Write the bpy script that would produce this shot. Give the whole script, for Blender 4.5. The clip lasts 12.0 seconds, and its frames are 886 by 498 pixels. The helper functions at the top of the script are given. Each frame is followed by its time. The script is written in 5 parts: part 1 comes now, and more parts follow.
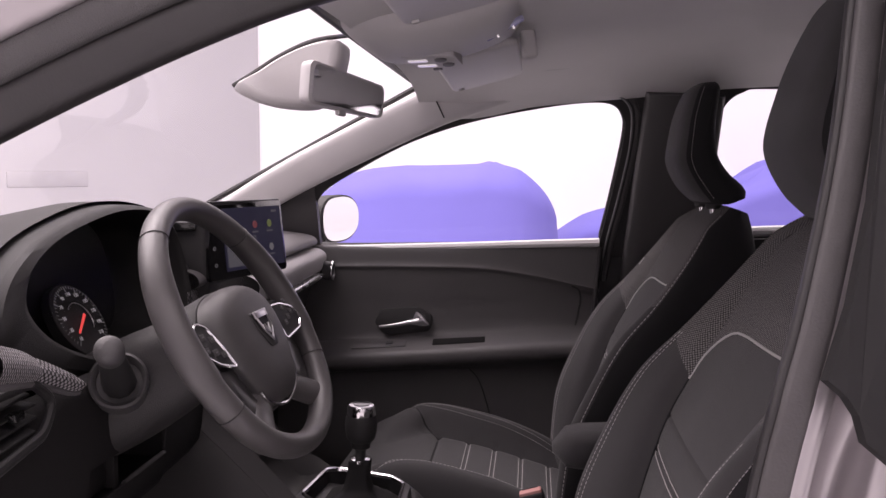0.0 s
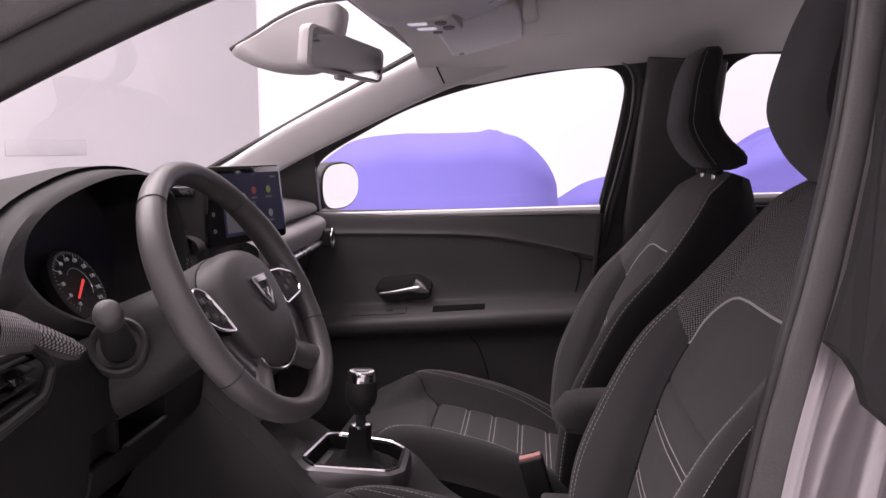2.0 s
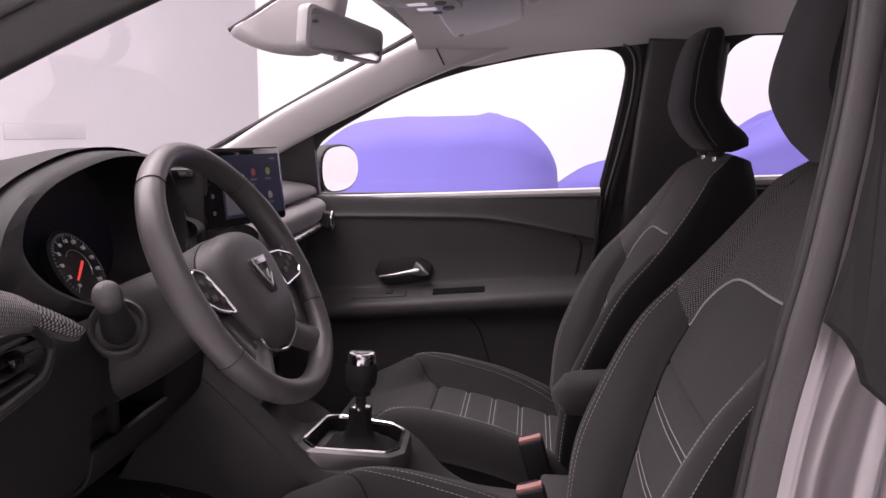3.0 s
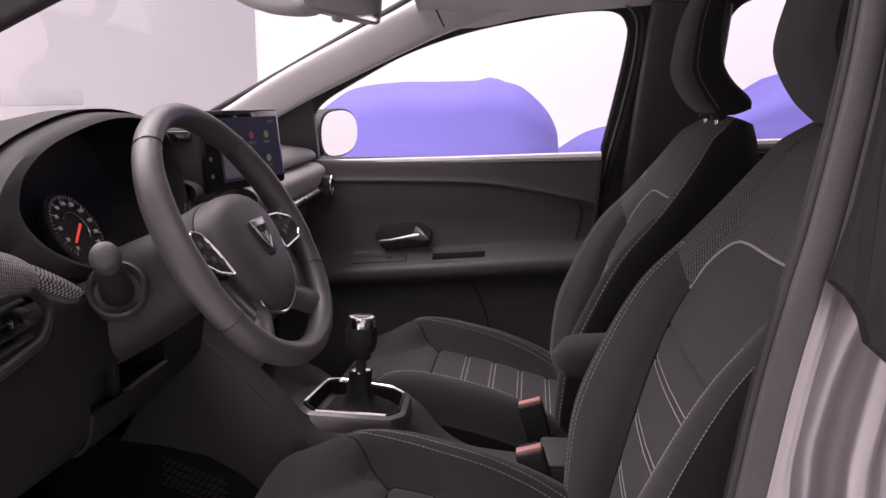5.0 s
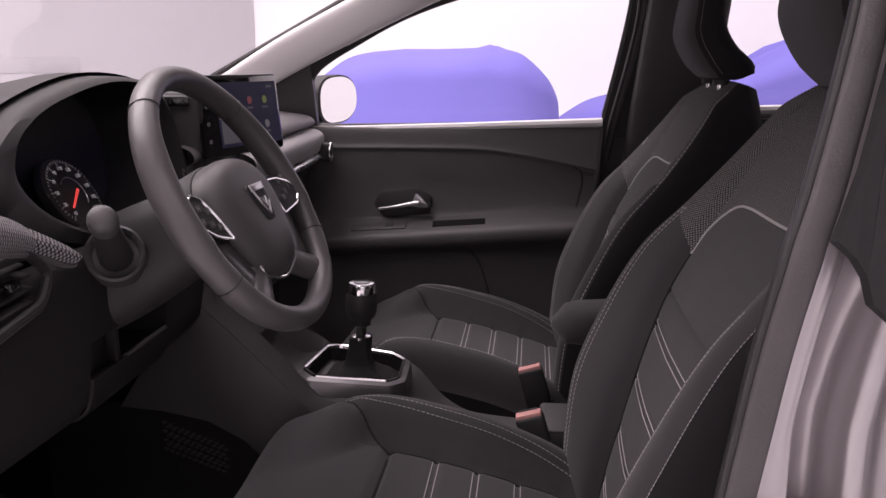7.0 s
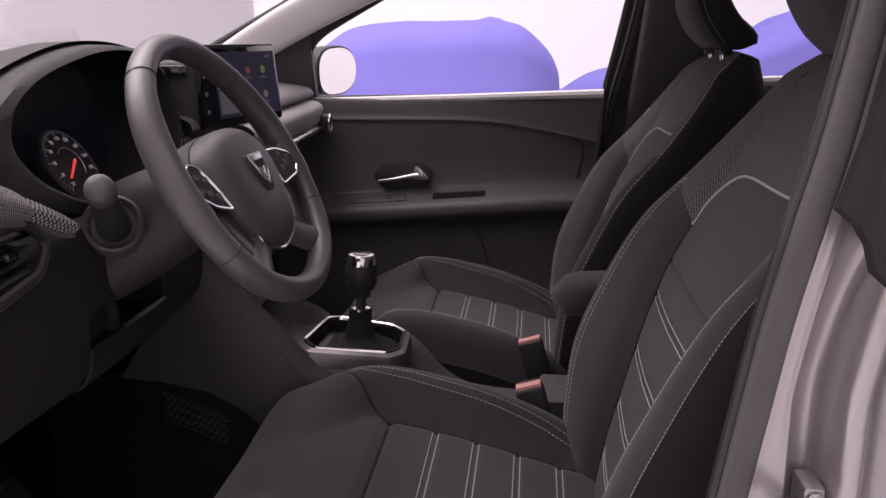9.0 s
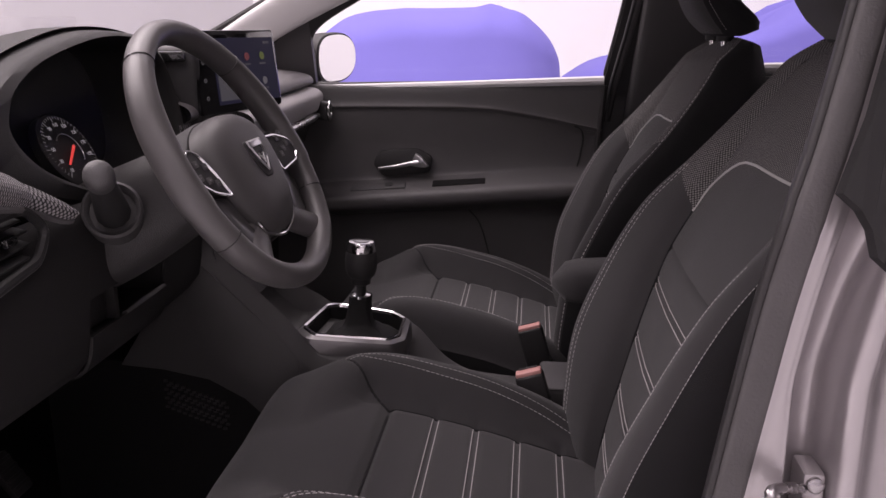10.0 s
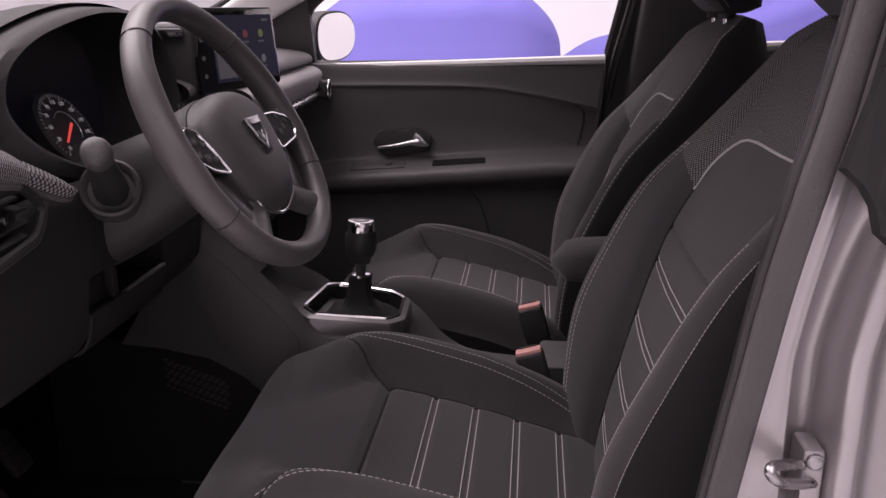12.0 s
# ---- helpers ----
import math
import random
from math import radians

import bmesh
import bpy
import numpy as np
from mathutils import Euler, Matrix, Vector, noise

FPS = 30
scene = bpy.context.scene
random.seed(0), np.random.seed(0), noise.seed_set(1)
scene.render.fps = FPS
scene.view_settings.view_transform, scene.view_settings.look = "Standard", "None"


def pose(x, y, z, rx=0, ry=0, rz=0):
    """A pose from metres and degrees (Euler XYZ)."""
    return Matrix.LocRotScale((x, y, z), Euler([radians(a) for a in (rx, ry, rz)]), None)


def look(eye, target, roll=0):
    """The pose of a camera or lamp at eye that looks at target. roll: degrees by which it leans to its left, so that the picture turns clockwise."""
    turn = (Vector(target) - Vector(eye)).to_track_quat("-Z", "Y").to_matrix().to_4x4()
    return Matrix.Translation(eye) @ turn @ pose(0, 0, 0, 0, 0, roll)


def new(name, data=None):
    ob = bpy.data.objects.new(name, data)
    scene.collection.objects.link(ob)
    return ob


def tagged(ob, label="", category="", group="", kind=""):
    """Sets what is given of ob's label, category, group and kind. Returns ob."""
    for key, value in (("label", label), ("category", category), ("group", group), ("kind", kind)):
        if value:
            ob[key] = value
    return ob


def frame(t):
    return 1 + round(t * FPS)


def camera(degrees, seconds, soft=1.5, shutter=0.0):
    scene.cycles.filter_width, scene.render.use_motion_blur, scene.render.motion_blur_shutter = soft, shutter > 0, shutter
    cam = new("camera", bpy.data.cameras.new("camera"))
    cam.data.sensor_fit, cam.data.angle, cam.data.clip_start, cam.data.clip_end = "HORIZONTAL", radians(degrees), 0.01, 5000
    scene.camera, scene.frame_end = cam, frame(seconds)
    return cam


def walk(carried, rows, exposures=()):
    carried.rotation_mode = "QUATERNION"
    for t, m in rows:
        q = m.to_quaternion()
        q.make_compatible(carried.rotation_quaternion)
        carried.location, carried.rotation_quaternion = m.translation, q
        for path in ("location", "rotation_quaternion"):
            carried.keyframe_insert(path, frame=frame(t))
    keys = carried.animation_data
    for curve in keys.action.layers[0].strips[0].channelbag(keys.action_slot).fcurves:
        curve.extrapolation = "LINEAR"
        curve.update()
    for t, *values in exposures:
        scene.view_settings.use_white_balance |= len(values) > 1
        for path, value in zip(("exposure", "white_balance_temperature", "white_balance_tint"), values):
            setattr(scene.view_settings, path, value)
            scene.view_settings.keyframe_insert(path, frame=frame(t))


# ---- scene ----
cam = camera(54.82, 12.0)
PATH = [
    (0, look((0.0000, -1.4200, 1.1300), (-0.1041, -0.4293, 1.0428), 0.000)),
    (0.5, look((-0.0001, -1.4187, 1.1284), (-0.1042, -0.4287, 1.0326), -0.004)),
    (1, look((-0.0003, -1.4174, 1.1268), (-0.1042, -0.4283, 1.0224), -0.008)),
    (1.5, look((-0.0004, -1.4160, 1.1251), (-0.1043, -0.4279, 1.0116), -0.012)),
    (2, look((-0.0006, -1.4147, 1.1233), (-0.1043, -0.4277, 1.0006), -0.017)),
    (2.5, look((-0.0007, -1.4134, 1.1216), (-0.1043, -0.4275, 0.9899), -0.021)),
    (3, look((-0.0008, -1.4120, 1.1197), (-0.1043, -0.4274, 0.9784), -0.026)),
    (5, look((-0.0014, -1.4067, 1.1123), (-0.1042, -0.4282, 0.9333), -0.043)),
    (5.5, look((-0.0015, -1.4056, 1.1106), (-0.1042, -0.4286, 0.9234), -0.047)),
    (6, look((-0.0016, -1.4044, 1.1088), (-0.1041, -0.4292, 0.9126), -0.052)),
    (6.5, look((-0.0018, -1.4032, 1.1070), (-0.1041, -0.4298, 0.9020), -0.056)),
    (7, look((-0.0019, -1.4020, 1.1052), (-0.1040, -0.4305, 0.8915), -0.060)),
    (9, look((-0.0023, -1.3983, 1.0991), (-0.1037, -0.4336, 0.8563), -0.074)),
    (9.5, look((-0.0024, -1.3975, 1.0977), (-0.1036, -0.4344, 0.8484), -0.077)),
    (10, look((-0.0024, -1.3967, 1.0963), (-0.1035, -0.4353, 0.8404), -0.080)),
    (10.5, look((-0.0025, -1.3960, 1.0951), (-0.1034, -0.4361, 0.8333), -0.083)),
    (11, look((-0.0026, -1.3953, 1.0939), (-0.1033, -0.4370, 0.8268), -0.086)),
    (11.5, look((-0.0027, -1.3947, 1.0928), (-0.1032, -0.4377, 0.8207), -0.088)),
    (12, look((-0.0027, -1.3941, 1.0918), (-0.1032, -0.4386, 0.8147), -0.091)),
]
walk(cam, PATH, [(0, 0.24, 6900, 27), (12, 0.03, 6900, 27)])

# ---- light: a white photo studio with softboxes overhead ----
world = bpy.data.worlds.new("studio_world")
scene.world = world
world.use_nodes = True
world.node_tree.nodes["Background"].inputs[0].default_value = (0.9, 0.92, 1.0, 1)
world.node_tree.nodes["Background"].inputs[1].default_value = 0.25


def softbox(name, eye, target, size_x, size_y, watts, colour=(1, 1, 1)):
    lamp = bpy.data.lights.new(name, "AREA")
    lamp.shape, lamp.size, lamp.size_y, lamp.energy, lamp.color = "RECTANGLE", size_x, size_y, watts, colour
    ob = new(name, lamp)
    ob.matrix_world = look(eye, target)
    return tagged(ob, "large white overhead studio softbox lamp, out of view", "lamp", kind="structure")


softbox("softbox_far", (0.5, 5.6, 4.9), (0.5, 9.0, 1.2), 9.0, 1.6, 228)
softbox("softbox_top", (-0.3, 3.0, 4.9), (-0.3, 3.0, 0), 6.0, 2.0, 170)
softbox("softbox_near", (0.4, -2.4, 3.7), (0.3, -1.3, 0.4), 4.0, 2.0, 62)
# added fill, unseen: brightens the wall that the door mirror reflects
softbox("mirror_fill_rear", (6.2, 6.6, 4.8), (9.0, 6.9, 1.0), 3.0, 2.0, 150)
softbox("softbox_front", (-4.0, 0.5, 4.4), (-4.4, 0.5, 0), 3.0, 6.0, 420)


# ---- materials ----
def mat(name, base, rough=0.6, metal=0.0, grain=0.0, grain_scale=900.0, vary=0.12, vary_scale=6.0, coat=0.0, spec=0.5, sheen=0.0):
    """A surface with fine relief (grain) and slow, uneven wear of its colour and gloss (vary)."""
    m = bpy.data.materials.new(name)
    m.use_nodes = True
    nt, n = m.node_tree, m.node_tree.nodes
    p = n["Principled BSDF"]
    p.inputs["Metallic"].default_value = metal
    p.inputs["Coat Weight"].default_value = coat
    p.inputs["Specular IOR Level"].default_value = spec
    p.inputs["Sheen Weight"].default_value = sheen
    p.inputs["Sheen Roughness"].default_value = 0.5
    tc = n.new("ShaderNodeTexCoord")
    slow = n.new("ShaderNodeTexNoise")
    slow.inputs["Scale"].default_value, slow.inputs["Detail"].default_value = vary_scale, 5
    nt.links.new(tc.outputs["Object"], slow.inputs["Vector"])
    mix = n.new("ShaderNodeMix")
    mix.data_type = "RGBA"
    mix.inputs["A"].default_value = (*[c * (1 - vary) for c in base], 1)
    mix.inputs["B"].default_value = (*[min(1, c * (1 + vary)) for c in base], 1)
    nt.links.new(slow.outputs["Fac"], mix.inputs["Factor"])
    nt.links.new(mix.outputs["Result"], p.inputs["Base Color"])
    ro = n.new("ShaderNodeMapRange")
    ro.inputs["To Min"].default_value, ro.inputs["To Max"].default_value = max(0.02, rough - 0.08), min(1, rough + 0.08)
    nt.links.new(slow.outputs["Fac"], ro.inputs["Value"])
    nt.links.new(ro.outputs["Result"], p.inputs["Roughness"])
    if grain:
        fine = n.new("ShaderNodeTexNoise")
        fine.inputs["Scale"].default_value, fine.inputs["Detail"].default_value = grain_scale, 2
        nt.links.new(tc.outputs["Object"], fine.inputs["Vector"])
        b = n.new("ShaderNodeBump")
        b.inputs["Strength"].default_value, b.inputs["Distance"].default_value = grain, 0.001
        nt.links.new(fine.outputs["Fac"], b.inputs["Height"])
        nt.links.new(b.outputs["Normal"], p.inputs["Normal"])
    return m


def weave(name, base, light, cell, rough=0.85, relief=0.6, wide=0.36):
    """A woven fabric: light dots of yarn on a dark ground, in rows set off by half a cell; reads the UV map, in metres."""
    m = mat(name, base, rough, spec=0.25)
    nt, n = m.node_tree, m.node_tree.nodes
    p = n["Principled BSDF"]
    uv = n.new("ShaderNodeUVMap")
    turn = n.new("ShaderNodeMapping")
    turn.inputs["Rotation"].default_value = (0, 0, radians(45))
    turn.inputs["Scale"].default_value = (1 / cell, 1 / cell, 1 / cell)
    nt.links.new(uv.outputs["UV"], turn.inputs["Vector"])
    v = n.new("ShaderNodeTexVoronoi")
    v.inputs["Scale"].default_value, v.inputs["Randomness"].default_value = 1.0, 0.12
    nt.links.new(turn.outputs["Vector"], v.inputs["Vector"])
    ramp = n.new("ShaderNodeMapRange")
    ramp.inputs["From Min"].default_value, ramp.inputs["From Max"].default_value = wide + 0.12, wide - 0.1
    nt.links.new(v.outputs["Distance"], ramp.inputs["Value"])
    mix = n.new("ShaderNodeMix")
    mix.data_type = "RGBA"
    mix.inputs["A"].default_value, mix.inputs["B"].default_value = (*base, 1), (*light, 1)
    nt.links.new(ramp.outputs["Result"], mix.inputs["Factor"])
    nt.links.new(mix.outputs["Result"], p.inputs["Base Color"])
    b = n.new("ShaderNodeBump")
    b.inputs["Strength"].default_value, b.inputs["Distance"].default_value = relief, 0.001
    nt.links.new(ramp.outputs["Result"], b.inputs["Height"])
    nt.links.new(b.outputs["Normal"], p.inputs["Normal"])
    return m


def glow(name, colour, strength):
    m = bpy.data.materials.new(name)
    m.use_nodes = True
    p = m.node_tree.nodes["Principled BSDF"]
    p.inputs["Base Color"].default_value = (0.01, 0.01, 0.012, 1)
    p.inputs["Emission Color"].default_value = (*colour, 1)
    p.inputs["Emission Strength"].default_value = strength
    p.inputs["Roughness"].default_value = 0.4
    p.inputs["Specular IOR Level"].default_value = 0.1
    return m


def glass(name, rough=0.0, tint=(1, 1, 1), mirror=0.08):
    """Thin pane: mostly clear, with a faint mirror image that grows at a low angle."""
    m = bpy.data.materials.new(name)
    m.use_nodes = True
    nt, n = m.node_tree, m.node_tree.nodes
    n.clear()
    out, mix = n.new("ShaderNodeOutputMaterial"), n.new("ShaderNodeMixShader")
    clear, gloss, lw = n.new("ShaderNodeBsdfTransparent"), n.new("ShaderNodeBsdfGlossy"), n.new("ShaderNodeLayerWeight")
    lw.inputs["Blend"].default_value = 0.5
    steep, fr = n.new("ShaderNodeMath"), n.new("ShaderNodeMath")
    steep.operation, steep.inputs[1].default_value = "POWER", 5.0
    fr.operation, fr.inputs[1].default_value, fr.inputs[2].default_value = "MULTIPLY_ADD", mirror * 6, mirror * 0.5
    nt.links.new(lw.outputs["Facing"], steep.inputs[0])
    nt.links.new(steep.outputs["Value"], fr.inputs[0])
    clear.inputs["Color"].default_value = (*tint, 1)
    gloss.inputs["Roughness"].default_value = rough
    nt.links.new(fr.outputs["Value"], mix.inputs["Fac"])
    nt.links.new(clear.outputs["BSDF"], mix.inputs[1])
    nt.links.new(gloss.outputs["BSDF"], mix.inputs[2])
    nt.links.new(mix.outputs["Shader"], out.inputs["Surface"])
    return m


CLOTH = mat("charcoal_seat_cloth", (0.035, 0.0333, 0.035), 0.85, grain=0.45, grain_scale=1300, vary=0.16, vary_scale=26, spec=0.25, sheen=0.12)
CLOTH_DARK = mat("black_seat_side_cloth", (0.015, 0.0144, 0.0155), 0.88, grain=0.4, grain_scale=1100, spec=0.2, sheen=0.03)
MESHY = weave("two_tone_mesh_cloth", (0.022, 0.021, 0.022), (0.20, 0.19, 0.19), 0.0037)
TRIMCLOTH = weave("grey_dash_trim_cloth", (0.03, 0.03, 0.032), (0.40, 0.38, 0.39), 0.0056)
THREAD = mat("pale_thread", (0.42, 0.40, 0.40), 0.8, vary=0.1, vary_scale=200)
# paler than the body paint: light falling on the sill is painted in
SILL = mat("brightened_sill_paint", (0.72, 0.70, 0.71), 0.5, vary=0.04)
PIPING = mat("pale_grey_piping", (0.40, 0.39, 0.39), 0.6)
PLASTIC = mat("grained_black_plastic", (0.056, 0.053, 0.055), 0.52, grain=0.5, grain_scale=700, vary=0.15)
PLASTIC_DARK = mat("dull_black_plastic", (0.018, 0.017, 0.018), 0.6, grain=0.35, grain_scale=1100)
DASH = mat("soft_dark_grey_dash", (0.108, 0.102, 0.105), 0.6, grain=0.55, grain_scale=700, vary=0.14)
FACE = mat("mid_grey_dash_face", (0.27, 0.258, 0.264), 0.6, grain=0.5, grain_scale=700, vary=0.12)
SHROUD = mat("dark_shroud_plastic", (0.028, 0.0263, 0.027), 0.58, grain=0.5, grain_scale=700, vary=0.14)
HOODSKIN = mat("dark_hood_skin", (0.016, 0.0150, 0.0154), 0.66, spec=0.3, grain=0.55, grain_scale=700, vary=0.14)
# darker than the other plastics: the footwell's shade is put into this colour
KNEE = mat("shade_darkened_knee_plastic", (0.020, 0.0188, 0.0194), 0.6, spec=0.2, grain=0.45, grain_scale=700)
CONSOLE = mat("dark_console_plastic", (0.047, 0.0445, 0.0455), 0.5, grain=0.5, grain_scale=700)
DOORSKIN = mat("dark_grey_door_plastic", (0.072, 0.068, 0.070), 0.5, grain=0.5, grain_scale=700, vary=0.16)
DIAL = mat("matt_black_dial", (0.018, 0.0172, 0.018), 0.7, spec=0.3)
BUTTON = mat("mid_grey_button", (0.16, 0.155, 0.16), 0.5)
BEZELGREY = mat("satin_bezel_grey", (0.17, 0.163, 0.166), 0.35, metal=0.7, vary=0.08)
STEEL = mat("dull_steel", (0.42, 0.40, 0.41), 0.28, metal=1.0, vary=0.1, vary_scale=60)
SPOKE = mat("glossy_dark_spoke", (0.030, 0.028, 0.029), 0.3, coat=0.2, vary=0.1)
GLOSS = mat("piano_black", (0.008, 0.008, 0.009), 0.12, coat=0.5)
# seal rubber lightened to stand for the light on its outer band
POSTRUBBER = mat("lit_side_grey_rubber", (0.064, 0.059, 0.061), 0.5, grain=0.3, grain_scale=400, vary=0.25, vary_scale=14)
GAITER = mat("dull_black_gaiter", (0.012, 0.0115, 0.012), 0.75, spec=0.25, grain=0.4, grain_scale=500)
RUBBER = mat("black_rubber_seal", (0.022, 0.02, 0.021), 0.5, grain=0.2, grain_scale=500)
LEATHER = mat("dark_grey_wheel_leather", (0.076, 0.071, 0.072), 0.38, grain=0.25, grain_scale=1200, vary=0.15, vary_scale=12)
PADSKIN = mat("dark_grained_airbag_skin", (0.064, 0.060, 0.061), 0.48, grain=0.4, grain_scale=900, vary=0.12, vary_scale=10)
CHROME = mat("chrome", (0.75, 0.74, 0.75), 0.14, metal=1.0, vary=0.04)
SATIN = mat("satin_silver", (0.62, 0.61, 0.62), 0.28, metal=1.0, vary=0.05)
LINING = mat("grey_roof_lining", (0.66, 0.64, 0.645), 0.95, grain=0.5, grain_scale=700, vary=0.06, spec=0.2)
TRIM = mat("grey_pillar_plastic", (0.58, 0.56, 0.565), 0.6, grain=0.4, grain_scale=900, vary=0.06)
PAINT = mat("silver_grey_car_paint", (0.40, 0.37, 0.382), 0.34, metal=0.55, coat=0.6, vary=0.04)
MIRROR = mat("mirror_glass", (0.86, 0.86, 0.88), 0.02, metal=1.0, vary=0.01)
RED = mat("faded_red_plastic", (0.55, 0.26, 0.24), 0.45, vary=0.08)
CARPET = mat("black_floor_carpet", (0.012, 0.0115, 0.012), 0.95, grain=0.8, grain_scale=600, spec=0.1)
COVER = mat("blue_violet_stretch_cover", (0.18, 0.163, 0.50), 0.9, grain=0.2, grain_scale=300, vary=0.06, vary_scale=2.0, spec=0.15)
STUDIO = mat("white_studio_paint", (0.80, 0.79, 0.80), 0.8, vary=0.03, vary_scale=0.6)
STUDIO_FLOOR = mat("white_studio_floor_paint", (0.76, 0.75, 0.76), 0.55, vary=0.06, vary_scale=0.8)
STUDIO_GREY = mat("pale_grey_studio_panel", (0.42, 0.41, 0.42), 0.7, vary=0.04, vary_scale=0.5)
PANE = glass("clear_window_glass", mirror=0.025)
LENS = glass("clear_instrument_lens", 0.02, mirror=0.004)


# ---- mesh helpers ----
def part(name, bm, material, parent=None, label="", smooth=True):
    me = bpy.data.meshes.new(name)
    bm.normal_update()
    bm.to_mesh(me)
    bm.free()
    me.materials.append(material)
    if smooth:
        me.polygons.foreach_set("use_smooth", [True] * len(me.polygons))
        me.set_sharp_from_angle(angle=radians(42))
    ob = new(name, me)
    if parent:
        ob.parent = parent
        ob.matrix_parent_inverse = parent.matrix_basis.inverted()
    if label:
        ob["label"] = label
    return ob


def thing(name, at, label, category, group="", kind=""):
    ob = new(name)
    ob.empty_display_size = 0.05
    ob.matrix_basis = Matrix.Translation(at)
    return tagged(ob, label, category, group, kind)


def spline(points, n):
    """n + 1 points, even in parameter, on the Catmull-Rom curve through the given ones."""
    pts = [Vector(p) for p in points]
    out = []
    for i in range(n + 1):
        f = i / n * (len(pts) - 1)
        k = min(int(f), len(pts) - 2)
        u = f - k
        b, c = pts[k], pts[k + 1]
        a = pts[k - 1] if k else b + (b - c)
        d = pts[k + 2] if k + 2 < len(pts) else c + (c - b)
        out.append(0.5 * ((2 * b) + (c - a) * u + (2 * a - 5 * b + 4 * c - d) * u * u + (3 * b - a - 3 * c + d) * u ** 3))
    return out


def curve(xs, ys, x):
    """Smooth value at x of the curve through (xs, ys)."""
    if x <= xs[0]:
        return ys[0]
    for i in range(len(xs) - 1):
        if x <= xs[i + 1]:
            u = (x - xs[i]) / (xs[i + 1] - xs[i])
            u = u * u * (3 - 2 * u) if len(xs) == 2 else u
            h = xs[i + 1] - xs[i]
            def slope(k):
                if k == 0:
                    return (ys[1] - ys[0]) / (xs[1] - xs[0])
                if k == len(xs) - 1:
                    return (ys[k] - ys[k - 1]) / (xs[k] - xs[k - 1])
                return (ys[k + 1] - ys[k - 1]) / (xs[k + 1] - xs[k - 1])
            a, b = slope(i) * h, slope(i + 1) * h
            return (2 * u ** 3 - 3 * u * u + 1) * ys[i] + (u ** 3 - 2 * u * u + u) * a + (3 * u * u - 2 * u ** 3) * ys[i + 1] + (u ** 3 - u * u) * b
    return ys[-1]


def thicken(bm, thick):
    bm.normal_update()
    bmesh.ops.solidify(bm, geom=bm.faces[:], thickness=thick)


def skin(rows, ring=False, caps=False, thick=0.0):
    """A sheet over rows of points (quads), each row closed if ring; UVs in metres. thick: gives an open sheet a back."""
    bm = bmesh.new()
    uv = bm.loops.layers.uv.new("UVMap")
    grid = [[bm.verts.new(p) for p in r] for r in rows]
    n = len(rows[0])
    pts = [[Vector(p) for p in r] for r in rows]
    start = 0 if ring else n // 2
    us = []
    for r in pts:
        along = [0.0]
        for j in range(n):
            along.append(along[-1] + (r[(j + 1) % n] - r[j]).length)
        us.append([a - along[start] for a in along])
    vs = [[0.0] * (n + 1) for _ in pts]
    for i in range(len(rows) - 2, -1, -1):
        vs[i] = [vs[i + 1][j] - (pts[i + 1][j % n] - pts[i][j % n]).length for j in range(n + 1)]
    for i in range(len(rows) - 1):
        for j in range(n if ring else n - 1):
            k = (j + 1) % n
            f = bm.faces.new((grid[i][j], grid[i][k], grid[i + 1][k], grid[i + 1][j]))
            for loop, (a, b) in zip(f.loops, ((us[i][j], vs[i][j]), (us[i][j + 1], vs[i][j + 1]), (us[i + 1][j + 1], vs[i + 1][j + 1]), (us[i + 1][j], vs[i + 1][j]))):
                loop[uv].uv = (a, b)
    if caps:
        bm.faces.new(grid[0][::-1])
        bm.faces.new(grid[-1])
    bmesh.ops.recalc_face_normals(bm, faces=bm.faces)
    if thick:
        thicken(bm, thick)
    return bm


def tube(points, radius, sides=8, flat=1.0, closed=False, taper=None):
    """A rod along points; flat < 1 squashes it across."""
    pts = [Vector(p) for p in points]
    rows, up = [], Vector((0, 0, 1))
    n = len(pts)
    for i, p in enumerate(pts):
        a = pts[(i - 1) % n] if closed or i else p
        b = pts[(i + 1) % n] if closed or i < n - 1 else p
        d = (b - a).normalized()
        s = d.cross(up)
        s = s.normalized() if s.length > 1e-4 else d.cross(Vector((1, 0, 0))).normalized()
        t = s.cross(d)
        r = radius * (taper(i / max(1, n - 1)) if taper else 1)
        rows.append([p + r * (math.cos(w) * s + flat * math.sin(w) * t) for w in [math.tau * k / sides for k in range(sides)]])
    if closed:
        rows.append(rows[0])
        bm = skin(rows, ring=True)
        bmesh.ops.remove_doubles(bm, verts=bm.verts, dist=1e-6)
        return bm
    return skin(rows, ring=True, caps=True)


def box(size, m=None, bevel=0.004, segments=2):
    bm = bmesh.new()
    bmesh.ops.create_cube(bm, size=1)
    bmesh.ops.scale(bm, vec=size, verts=bm.verts)
    if bevel:
        bmesh.ops.bevel(bm, geom=bm.edges[:], offset=bevel, segments=segments, profile=0.5, affect="EDGES")
    if m is not None:
        bmesh.ops.transform(bm, matrix=m, verts=bm.verts)
    return bm


